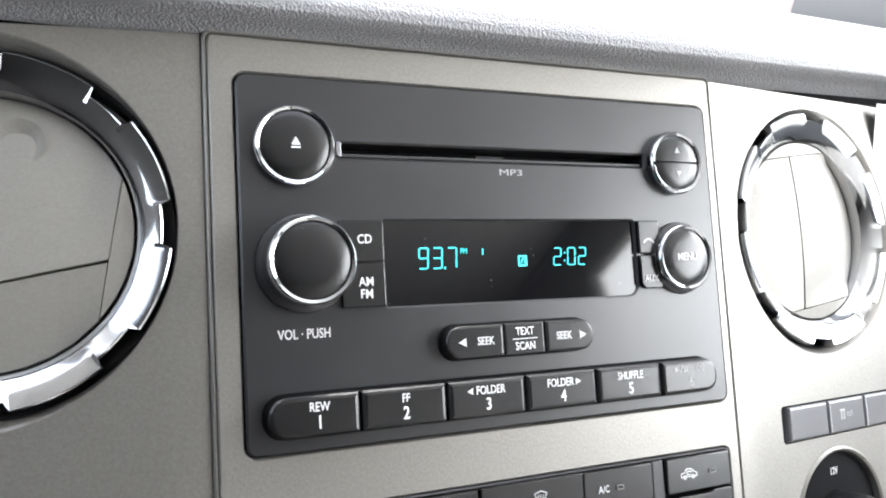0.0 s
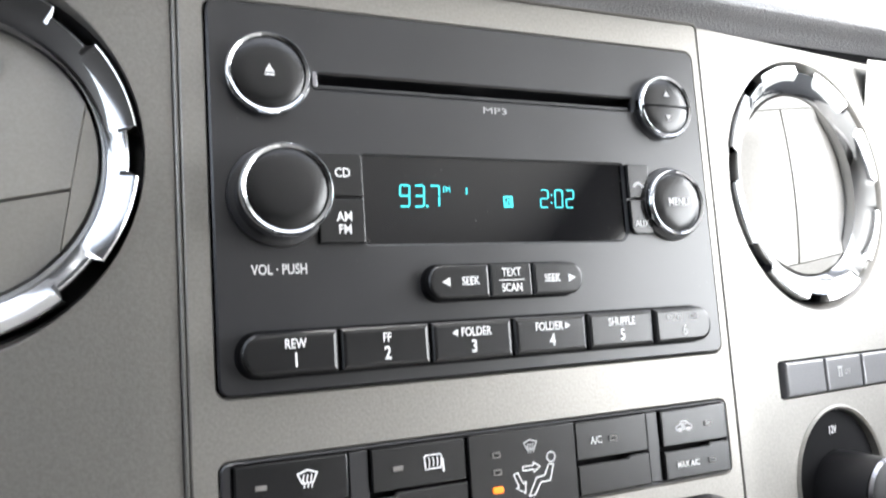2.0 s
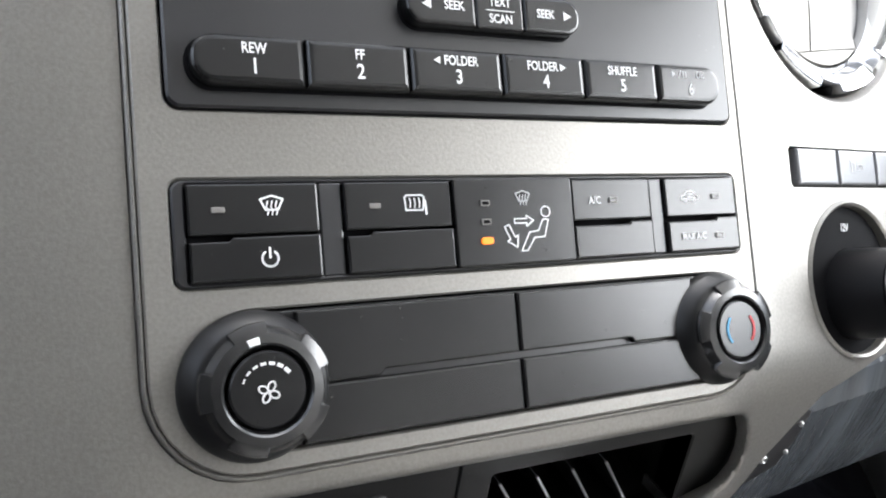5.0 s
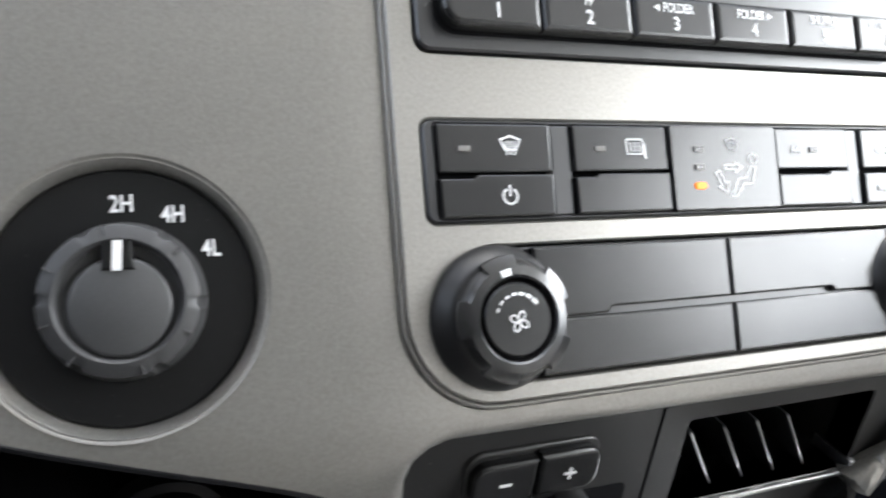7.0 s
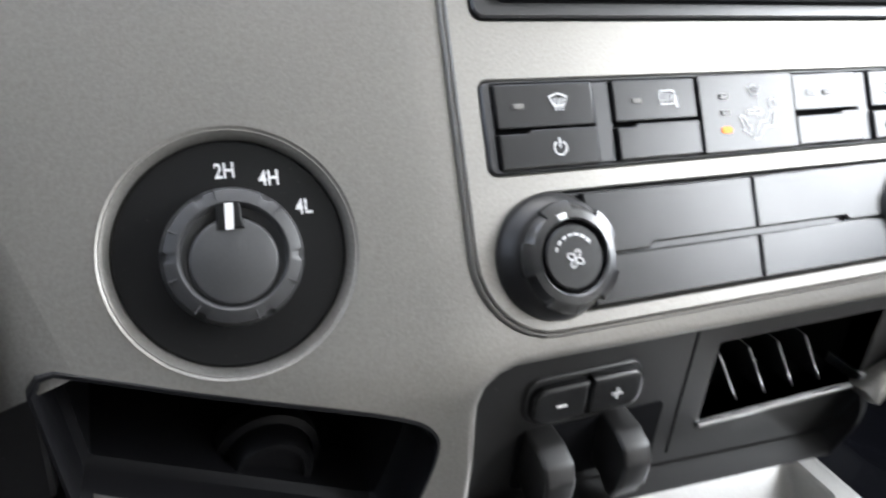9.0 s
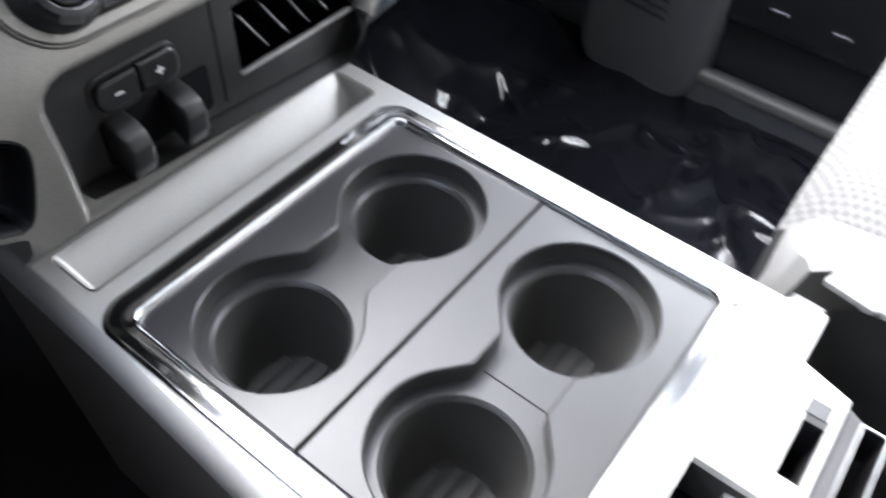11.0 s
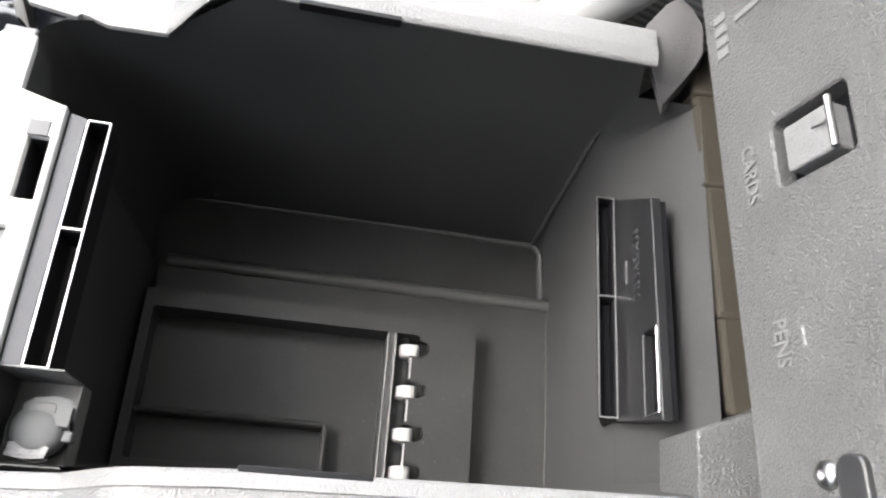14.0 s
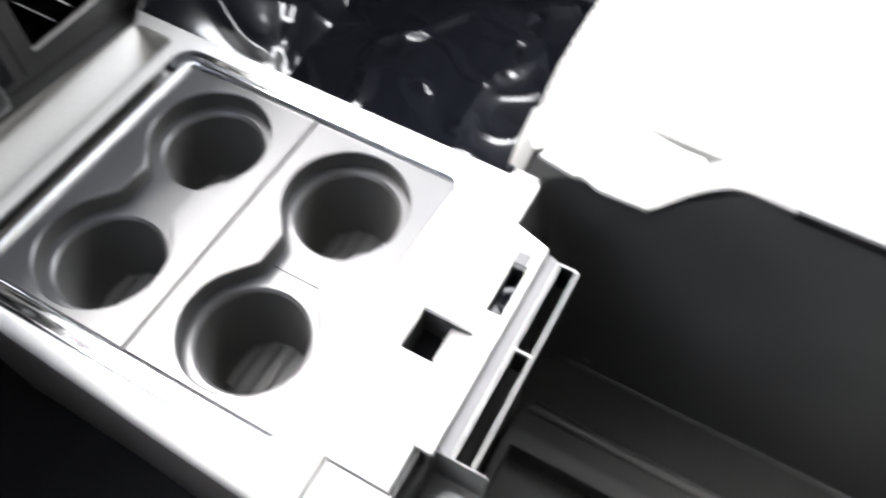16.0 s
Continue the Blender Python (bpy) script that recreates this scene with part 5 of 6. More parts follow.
def rim_band(inner_pts, s, w, name):
    """A thick band along the bin's edge: sloped inner face, crease, flat top, rolled outer side."""
    bm = B()
    rows = []
    for x, y in inner_pts:
        z = rim_z(y)
        prof = ((0.0008, -0.0045), (0.0, -0.0022), (0.0010, -0.0006), (0.0030, 0.0), (w * 0.36, 0.0014), (w * 0.39, 0.0001), (w - 0.004, -0.0004), (w - 0.001, -0.0012), (w, -0.0050), (w + 0.001, -0.30))
        rows.append([bm.verts.new((x + s * dx, y, z + dz)) for dx, dz in prof])
    for a, b in zip(rows, rows[1:]):
        for i in range(9):
            bm.faces.new((a[i], b[i], b[i + 1], a[i + 1]))
    if s < 0:
        for r in (rows[0], rows[-1]):
            bm.faces.new(r)
    return part(name, bm, RIM, con, "grained light grey bin rim", smooth=50)


climb = [-0.419 - 0.005 * i for i in range(12)]
rim_band([(0.2268, y) for y in climb] + [(0.2262, y) for y in (-0.50, -0.55, -0.60, -0.66, -0.712)], 1, 0.0270, "rim")
rim_band([(-0.0330, -0.3700), (-0.0315, -0.4000)] + [(-0.0305 + 0.0025 * i / 11, y) for i, y in enumerate(climb)] + [(-0.0264, -0.50), (-0.0252, -0.55), (-0.0240, -0.60), (-0.0228, -0.66), (-0.0218, -0.722)], -1, 0.0220, "rim")
# pale cover beside the rear deck: a soft shell from the bin's edge down to the seat
inner_e = [(0.2440, -0.3230, -0.2640), (0.2430, -0.3300, -0.2240), (0.2480, -0.3400, -0.2200), (0.2500, -0.3600, -0.2190), (0.2500, -0.3850, -0.2185), (0.2500, -0.4030, -0.2180), (0.2500, -0.4205, -0.2175), (0.2530, -0.4400, -0.2190), (0.2535, -0.4750, -0.2200), (0.2535, -0.5400, -0.2200)]
outer_e = [(0.2620, -0.3060, -0.2800), (0.2660, -0.3090, -0.2510), (0.3020, -0.3060, -0.2510), (0.3230, -0.3210, -0.2500), (0.3270, -0.3560, -0.2490), (0.3230, -0.3980, -0.2480), (0.3140, -0.4470, -0.2480), (0.3060, -0.4720, -0.2480), (0.3150, -0.5100, -0.2480), (0.3350, -0.5900, -0.2480)]
bm = B()
rows = []
for (ax, ay, az), (bx, by, bz) in zip(inner_e, outer_e):
    row = [bm.verts.new((ax + 0.0080, ay, az - 0.012)), bm.verts.new((ax + 0.0006, ay, az - 0.0022))]
    for i in range(13):
        t = i / 12
        row.append(bm.verts.new((ax + (bx - ax) * t, ay + (by - ay) * t, az + (bz - az) * t ** 1.8 + 0.0045 * math.sin(math.pi * t) ** 0.8)))
    row.append(bm.verts.new((bx + 0.006, by + 0.001, bz - 0.02)))
    rows.append(row)
for a, b in zip(rows, rows[1:]):
    for i in range(len(a) - 1):
        bm.faces.new((a[i], b[i], b[i + 1], a[i + 1]))
bm.faces.new(rows[-1])
part("side_cover", bm, SEATV, con, "pale grey side cover", smooth=50)
shelf = [(0.2335, -0.3380), (0.2286, -0.3668), (0.2312, -0.3692), (0.2302, -0.3735), (0.2262, -0.3850), (0.2270, -0.4193), (0.2560, -0.4225), (0.2860, -0.4450), (0.2960, -0.4400), (0.2960, -0.3600), (0.2620, -0.3440)]
bm = slab(B(), shelf, -0.2202, -0.2162, 0.0010, 2)
for v in bm.verts:
    v.co.z -= 0.17 * max(v.co.x - 0.252, 0)
part("side_shelf", bm, SEATV, con, "flat pale grey shelf beside the bin", smooth=30)
bm = B()
slab(bm, [(0.2105, -0.3275), (0.2112, -0.3460), (0.2185, -0.3465), (0.2190, -0.3285)], -0.240, -0.2205, 0.0012, 2)
part("deck_tab", bm, RIM, con, "grey tab at the deck's corner")
for x, y0, y1 in ((0.2266, -0.5560, -0.4980), (-0.0258, -0.5650, -0.5050)):
    zt = rim_z(-0.53)
    bm = B()
    box(bm, x - 0.0016, y0, zt - 0.0070, x + 0.0016, y1, zt - 0.0002, 0.0006)
    part("rim_notch", bm, DEEPSATIN, con, "dark slot in the rim")
# grey shoulder beside the rear deck
bm = slab(B(), [(-0.0560, -0.3700), (-0.0148, -0.3700), (-0.0148, -0.3268), (-0.0480, -0.3268)], CZ - 0.05, CZ - 0.0006, 0.002, 3)
part("deck_shoulder", bm, RIM, con, "grained grey shoulder beside the deck")
# floor tiers
bm = B()
box(bm, -0.002, -0.757, -0.535, 0.1790, -0.383, -0.4970, 0.004, 3)
part("floor_tier", bm, BINFLOOR, con)
bm = tube(B(), [(0.1790, -0.392, -0.4985), (0.1790, -0.757, -0.4985)], 0.0068, 14)
part("floor_bead", bm, BEAD, con)
bm = tube(B(), [(0.2575, -0.40, -0.5290), (0.2575, -0.60, -0.5290), (0.2550, -0.745, -0.5290), (0.2460, -0.7540, -0.5290), (0.19, -0.7555, -0.5290)], 0.0036, 8)
part("corner_bead", bm, BEAD, con)
bm = tube(B(), [(0.2322, -0.7112, -0.2500), (0.2327, -0.7116, -0.2650), (0.2560, -0.7452, -0.5290)], 0.0022, 8)
part("corner_bead", bm, BEAD, con)
bm = tube(B(), [(0.1680, -0.7550, -0.4975), (0.0, -0.7550, -0.4975)], 0.0036, 8)
part("corner_bead", bm, BEAD, con)
# back wall holder
hb = thing("slotted_organizer", "shiny black slotted organiser clipped to the bin wall", "organizer")
OZ = -0.2560
bm = plate(B(), rrect(0.0300, -0.7250, 0.1815, -0.7085, 0.0008, 2), [rrect(0.0318, -0.7205, 0.1080, -0.7105, 0.0004, 1), rrect(0.1110, -0.7205, 0.1797, -0.7105, 0.0004, 1)], OZ - 0.030, OZ, 0.0006)
for v in bm.verts:
    if v.co.z < OZ - 0.005:
        v.co.y = -0.7250 + (v.co.y + 0.7250) * 0.12
part("slot_frame", bm, DEEPSATIN, hb)
bm = B()
box(bm, 0.0310, -0.7210, OZ - 0.0110, 0.1805, -0.7130, OZ - 0.0090, 0)
part("slot_floor", bm, DEEP, hb)
BACKP = Matrix.Translation((0.1, -0.7215, 0)) @ Matrix(((-1, 0, 0, 0), (0, 0, 1, 0), (0, 1, 0, 0), (0, 0, 0, 1)))
bm = plate(B(), [(-0.0815, -0.2600), (0.0715, -0.2600), (0.0800, -0.1950), (-0.0560, -0.1990)], [rrect(0.0260, -0.2170, 0.0740, -0.1990, 0.0006, 2)], -0.0060, 0.0, 0.0006)
bp_ = part("back_plate", bm, HOLDER, hb, m=BACKP)
part("plate_backing", slab(B(), [(-0.0800, -0.2590), (0.0705, -0.2590), (0.0790, -0.1960), (-0.0550, -0.2000)], -0.0100, -0.0065), DEEP, bp_)
# thin steel tubes draw the organiser's edge highlights, here and round the slots
for (xa, ya), (xb, yb) in (((0.0250, -0.1985), (0.0745, -0.1985)), ((0.0745, -0.2175), (0.0745, -0.1985))):
    part("edge_line", tube(B(), [(xa, ya, 0.0002), (xb, yb, 0.0002)], 0.00035, 6), STEEL, bp_)
for (xa, ya), (xb, yb) in (((0.0305, -0.7095), (0.1810, -0.7095)), ((0.0305, -0.7215), (0.1810, -0.7215)), ((0.0305, -0.7215), (0.0305, -0.7095)), ((0.1095, -0.7215), (0.1095, -0.7095)), ((0.1810, -0.7215), (0.1810, -0.7095))):
    part("slot_edge", tube(B(), [(xa, ya, OZ + 0.0003), (xb, yb, OZ + 0.0001)], 0.0006, 6), STEEL, hb)
letters("REMOVABLE", 0.0100, -0.0205, -0.2225, 0.0004, bp_, TRAY, 0.86, depth=0.0005)
bm = B()
box(bm, -0.0280, -0.2380, -0.0004, -0.0120, -0.2362, 0.0010, 0.0003, 1)
part("embossed_arrow", bm, TRAY, bp_)

# insert tray in the bin
it = thing("bin_insert_tray", "black insert tray with four coin slots lying in the bin", "tray")
IZ = -0.4620
COINS = (0.1135, 0.0765, 0.0395, 0.0080)
outline = [(-0.012, -0.389), (0.139, -0.389), (0.139, -0.6730), (-0.012, -0.6730)]
edge = [(0.1275, -0.6100), (0.1275, -0.6190), (0.1262, -0.6240), (0.1240, -0.6262)]
for xc in COINS:
    edge += ([(xc + 0.0088, -0.6170), (xc + 0.0088, -0.6240)] if xc < 0.1 else []) + [(xc + 0.0088 * math.cos(radians(a)), -0.6260 + 0.0088 * math.sin(radians(a))) for a in (0, -30, -60, -90, -120, -150, -180)] + [(xc - 0.0088, -0.6240), (xc - 0.0088, -0.6170)]
edge += [(-0.0020, -0.6170), (-0.0020, -0.3930)]
hole = [(0.1275, -0.3930)] + [(0.1275, -0.5960)] + edge[1:]
bm = plate(B(), outline, [hole], IZ - 0.006, IZ, 0.0018)
part("deck", bm, BINFLOOR, it, smooth=30)
# added tube draws the highlight along the deck edge
part("deck_edge", tube(B(), [(0.1280, -0.394, IZ - 0.0010), (0.1280, -0.615, IZ - 0.0010)], 0.0010, 8), BEAD, it, "lighter line for the deck edge highlight")
bm = plate(B(), [(-0.011, -0.390), (0.138, -0.390), (0.138, -0.672), (-0.011, -0.672)], [rrect(0.001, -0.6360, 0.1270, -0.3940, 0.003, 3)], -0.512, IZ - 0.005)
part("wall", bm, BIN, it)
bm = B()
box(bm, -0.01, -0.671, -0.530, 0.137, -0.391, -0.511, 0)
part("floor", bm, BIN, it)
bm = B()
box(bm, 0.0, -0.6035, -0.5110, 0.1270, -0.5960, IZ - 0.003, 0.001)
part("cross_bar", bm, BIN, it)
# two lighter tubes draw the highlights of the bar's edges
for yb_ in (-0.6030, -0.5965):
    part("bar_edge", tube(B(), [(0.0, yb_, IZ - 0.0032), (0.1268, yb_, IZ - 0.0032)], 0.0012, 8), BEAD, it, "lighter line for the bar edge highlight")
bm = B()
box(bm, -0.008, -0.5530, -0.5110, 0.0425, -0.5480, IZ - 0.010, 0.0015)
box(bm, 0.0385, -0.5500, -0.5110, 0.0435, -0.3940, IZ - 0.010, 0.0015)
part("small_divider", bm, BIN, it)
# lighter tube draws the highlight round the divider's top
part("divider_edge", tube(B(), [(-0.006, -0.5505, IZ - 0.0098), (0.0385, -0.5505, IZ - 0.0098), (0.0408, -0.5485, IZ - 0.0098), (0.0412, -0.5460, IZ - 0.0098), (0.0412, -0.40, IZ - 0.0098)], 0.0020, 8), BEAD, it, "lighter line for the divider edge highlight")
for xc in COINS:
    bm = B()
    prof = [(-0.6050, -0.0100), (-0.6110, -0.0060), (-0.6170, -0.0045), (-0.6215, -0.0065), (-0.6240, -0.0120), (-0.6238, -0.0300), (-0.6050, -0.0340)]
    a = [bm.verts.new((xc - 0.0072 + 0.0015 * (y > -0.615), y - 0.002, IZ + z)) for y, z in prof]
    b = [bm.verts.new((xc + 0.0052 - 0.0010 * (y > -0.615), y - 0.002, IZ + z)) for y, z in prof]
    bm.faces.new(a), bm.faces.new(list(reversed(b)))
    skin(bm, a, b)
    bmesh.ops.bevel(bm, geom=list(bm.edges), offset=0.0016, segments=2, affect='EDGES', profile=0.5)
    part("coin_clip", bm, WHITEP, it, "white plastic spring clip", smooth=50)
    # white rod stands for the bright highlight on the deck's edge between slots
    part("deck_edge_glint", tube(B(), [(xc - 0.0090, -0.6172, IZ - 0.0008), (xc - 0.0275, -0.6172, IZ - 0.0008)], 0.0011, 6), WHITEP, it)
bm = B()
box(bm, -0.001, -0.6168, -0.511, 0.1272, -0.6036, IZ - 0.020, 0)
part("trough", bm, BIN, it)

# plug in the bin's front corner
box_in = thing("corner_socket", "grey socket cap in the bin's front corner", "socket")
for a, b, c, d in ((-0.0290, -0.3680, 0.0200, -0.3660), (-0.0290, -0.4170, -0.0275, -0.3675), (0.0188, -0.4080, 0.0200, -0.3675)):
    bm = B()
    box(bm, a, b, CZ - 0.060, c, d, CZ - 0.0045, 0.0006)
    part("pocket_wall", bm, POCKET, box_in)
bm = B()
box(bm, -0.0285, -0.4080, CZ - 0.064, 0.0195, -0.3665, CZ - 0.043, 0)
part("pocket_floor", bm, POCKET, box_in)
CAPM = Matrix.Translation((-0.0080, -0.3945, CZ - 0.034)) @ Matrix.Diagonal((0.84, 0.84, 0.9, 1))
bm = lathe(B(), [(0.0170, -0.012), (0.0174, 0.0010), (0.0170, 0.0040), (0.0154, 0.0078), (0.0115, 0.0104), (0.0055, 0.0116), (0, 0.0118)], n=40)
cap = part("cap", bm, CAP, box_in, "domed grey rubber cap", m=CAPM)
arc_pts = [(0.0192 * math.cos(radians(a)), 0.0192 * math.sin(radians(a)), 0.0010) for a in range(40, 216, 8)]
part("cap_collar", tube(B(), arc_pts, 0.0011, 8), CAP, cap, "raised collar rim")
bm = lathe(B(), [(0.0192, -0.004), (0.0190, -0.0006), (0.0170, -0.0010)], n=40)
part("cap_gap", bm, DEEPSATIN, cap)
tab = [(0.0095, 0.0075), (0.0050, -0.0080), (0.0045, -0.0165), (0.0150, -0.0170), (0.0175, -0.0145), (0.0182, -0.0055), (0.0168, 0.0030), (0.0130, 0.0080)]
part("cap_tab", slab(B(), list(reversed(tab)), -0.004, 0.0102, 0.0022, 3), CAP, cap, smooth=40)
# raised dark slab puts the finger recess's shade into colour
part("tab_recess", slab(B(), [(0.0118, 0.0052), (0.0158, 0.0012), (0.0162, -0.0070), (0.0145, -0.0095), (0.0098, -0.0095), (0.0092, 0.0010)][::-1], 0.0090, 0.0105, 0.0003), GREYBLACK, cap, "dark slab standing for the shade of a recess")
bm = B()
box(bm, -0.0065, -0.0215, -0.004, 0.0005, -0.0150, 0.0070, 0.0016, 3)
part("cap_peg", bm, CAP, cap)
lip = [(-0.0105, 0.0120), (-0.0095, 0.0040), (-0.0098, -0.0040), (-0.0118, -0.0085), (-0.0160, -0.0075), (-0.0170, 0.0030), (-0.0158, 0.0125)]
part("cap_lip", slab(B(), lip, -0.002, 0.0096, 0.0016, 3), RIM, cap, "pale moulded lip", smooth=40)

# rear of the console: hinge posts, felt strip
face = [(0.2540, -0.7050, -0.1630), (0.2355, -0.7110, -0.1720), (0.2166, -0.7268, -0.1900), (0.2300, -0.7370, -0.1820), (0.2400, -0.7430, -0.1740), (0.2450, -0.7455, -0.1690), (0.2620, -0.7440, -0.1635), (0.2740, -0.7380, -0.1630), (0.2810, -0.7300, -0.1630), (0.2740, -0.7200, -0.1630)]
bm = B()
up = [bm.verts.new(p) for p in face]
dn = [bm.verts.new((x + 0.003, y - 0.006, z - 0.014)) for x, y, z in face]
bm.faces.new(up), bm.faces.new(list(reversed(dn)))
skin(bm, up, dn)
bmesh.ops.bevel(bm, geom=[e for e in bm.edges if e.verts[0] in up and e.verts[1] in up], offset=0.0012, segments=2, affect='EDGES', profile=0.5)
part("hinge_post", bm, HINGE, con, "grained grey hinge plate", smooth=40)
# left post takes the darker lid grey, which puts its shade into colour
bm = slab(B(), list(reversed([(0.0111, -0.7240), (0.0220, -0.7530), (0.0300, -0.7700), (-0.0480, -0.7800), (-0.0480, -0.7230), (-0.0180, -0.7230)])), -0.2050, -0.1630, 0.0012, 2)
part("hinge_post", bm, LID, con, "grained grey hinge post, toned down for its shade")
SKEW = Matrix.Translation((0.1, -0.7535, 0)) @ Matrix.Rotation(radians(2.4), 4, 'Z') @ Matrix.Translation((-0.1, 0.7535, 0))
bm = B()
box(bm, 0.0250, -0.7950, -0.1960, 0.2620, -0.7545, -0.1880, 0.003)
part("felt_strip", bm, BROWN, con, "brown felt hinge strip", m=SKEW)
for xc in (0.0820, 0.1650, 0.2300):
    bm = B()
    box(bm, xc - 0.0022, -0.7940, -0.22, xc + 0.0022, -0.7538, -0.1870, 0.0016)
    part("felt_fold", bm, BROWN, con, m=SKEW)
bm = B()
box(bm, -0.0440, -0.84, -0.56, 0.2660, -0.7900, -0.21, 0.004)
part("console_back", bm, GREYBLACK, con)

# open armrest lid
LIDM = Matrix.Translation((0.1, -0.7410, -0.1480)) @ Matrix.Rotation(radians(2.4), 4, 'Z') @ Matrix.Rotation(radians(10), 4, 'X') @ Matrix(((-1, 0, 0, 0), (0, 0, 1, 0), (0, 1, 0, 0), (0, 0, 0, 1)))
lid = thing("armrest_lid", "open armrest lid with grained grey underside and embossed words", "lid", LIDM)
REC = rrect(-0.0600, 0.0385, -0.0235, 0.0850, 0.004, 4)
bm = plate(B(), rrect(-0.1850, 0.0, 0.1700, 0.330, 0.012, 5), [REC], -0.014, 0.0, 0.0012)
part("underside", bm, LID, lid)
part("cushion", slab(B(), rrect(-0.1850, -0.002, 0.1700, 0.333, 0.02, 6), -0.060, -0.0145, 0.004, 3), SEATV, lid)
part("latch_recess", slab(B(), inset(REC, -0.002), -0.0144, -0.0120), DEEP, lid)
bm = slab(B(), rrect(-0.0545, 0.0440, -0.0300, 0.0740, 0.002, 4), -0.0125, -0.0015, 0.0015, 3)
part("latch", bm, RIM, lid, "grey spring latch")
part("latch_bar", tube(B(), [(-0.0560, 0.0745, 0.0002), (-0.0295, 0.0745, 0.0002)], 0.0018, 8), STEEL, lid)
part("latch_spring", tube(B(), [(-0.0455, 0.0620, -0.0012), (-0.0440, 0.0690, -0.0004), (-0.0425, 0.0745, 0.0022)], 0.0006, 6), STEEL, lid)
letters("CARDS", 0.0122, -0.0385, 0.0218, 0.0005, lid, LIDHI, 0.86, depth=0.0010, bold=0.00012)
letters("PENS", 0.0122, 0.0525, 0.0272, 0.0005, lid, LIDHI, 0.86, depth=0.0010, bold=0.00012)
for k in range(4):
    bm = B()
    box(bm, -0.1460 + k * 0.0078, 0.0095, -0.0002, -0.1460 + k * 0.0078 + 0.0055, 0.0180, 0.0010, 0.0003, 1)
    part("embossed_mark", bm, LIDHI, lid)
bm = B()
box(bm, 0.0470, 0.0392, -0.0002, 0.0575, 0.0412, 0.0012, 0.0005, 1)
part("embossed_bar", bm, RIM, lid)
bm = B()
box(bm, -0.1370, 0.0255, -0.0002, -0.1330, 0.0550, 0.0012, 0.0005, 1)
part("embossed_bar", bm, RIM, lid)
bm = lathe(B(), [(0.0062, 0.0), (0.0060, 0.0020), (0.0044, 0.0040), (0.0022, 0.0046), (0.0020, 0.0030), (0, 0.0030)], 0.1135, 0.0423, 24)
part("bolt", bm, STEEL, lid, "steel socket bolt")
bm = slab(B(), rrect(0.1060, 0.0490, 0.1500, 0.0640, 0.006, 4), -0.001, 0.0040, 0.0015, 3)
part("hinge_arm", bm, TRAY, lid)

# ---- passenger seat
def cloth():
    """Woven seat cloth with rows of darker dashes."""
    m = mat("woven pale seat cloth", (0.46, 0.46, 0.45), 0.85, grain=900, vary=0.15, bump=0.25)
    nt = m.node_tree
    b = nt.nodes["Principled BSDF"]
    co = nt.nodes.new("ShaderNodeTexCoord")
    mp = nt.nodes.new("ShaderNodeMapping")
    mp.inputs["Rotation"].default_value = (0, 0, radians(28))
    nt.links.new(co.outputs["Object"], mp.inputs[0])
    br = nt.nodes.new("ShaderNodeTexBrick")
    br.inputs["Scale"].default_value = 1.0
    br.inputs["Brick Width"].default_value, br.inputs["Row Height"].default_value = 0.0062, 0.0056
    br.inputs["Mortar Size"].default_value, br.inputs["Mortar Smooth"].default_value = 0.0019, 0.5
    br.inputs["Color1"].default_value = br.inputs["Color2"].default_value = (0.125, 0.123, 0.125, 1)
    br.inputs["Mortar"].default_value = (0.235, 0.233, 0.227, 1)
    nt.links.new(mp.outputs[0], br.inputs["Vector"])
    nt.links.new(br.outputs["Color"], b.inputs["Base Color"])
    bp = nt.nodes.new("ShaderNodeBump")
    bp.inputs["Strength"].default_value, bp.inputs["Distance"].default_value = 0.3, 0.0007
    nt.links.new(br.outputs["Fac"], bp.inputs["Height"])
    nt.links.new(bp.outputs[0], b.inputs["Normal"])
    return m


CLOTH = cloth()


def cushion(bm, x0, x1, y0, y1, z_top, z_low, crown=0.03, n=18, piece='both'):
    """A padded block: domed top and rolled edges."""
    rows = []
    for i in range(n + 1):
        row = []
        for j in range(n + 1):
            s, t = 2 * i / n - 1, 2 * j / n - 1
            e = max(abs(s), abs(t))
            sx = math.copysign(abs(s) ** 0.8, s)
            ty = math.copysign(abs(t) ** 0.8, t)
            z = z_top - crown * (abs(s) ** 6 + abs(t) ** 6) / 1.2
            row.append(bm.verts.new(((x0 + x1) / 2 + sx * (x1 - x0) / 2, (y0 + y1) / 2 + ty * (y1 - y0) / 2, z)))
        rows.append(row)
    if piece != 'skirt':
        for a, b in zip(rows, rows[1:]):
            for j in range(n):
                bm.faces.new((a[j], b[j], b[j + 1], a[j + 1]))
    loop = [rows[i][0] for i in range(n + 1)] + [rows[n][j] for j in range(1, n + 1)] + [rows[i][n] for i in range(n - 1, -1, -1)] + [rows[0][j] for j in range(n - 1, 0, -1)]
    low = [bm.verts.new((v.co.x, v.co.y, z_low)) for v in loop]
    if piece != 'top':
        skin(bm, loop, low)
    bmesh.ops.delete(bm, geom=[v for v in bm.verts if not v.link_faces], context='VERTS')
    return bm


seat = thing("passenger_seat", "pale grey passenger seat with woven cloth and vinyl bolsters", "seat")
part("cushion", cushion(B(), 0.333, 0.800, -0.640, -0.299, -0.228, -0.40, 0.035, piece='top'), CLOTH, seat, "woven pale cloth cushion", smooth=70)
part("cushion_side", cushion(B(), 0.333, 0.800, -0.640, -0.299, -0.228, -0.40, 0.035, piece='skirt'), SEATV, seat, "smooth pale vinyl cushion side", smooth=70)
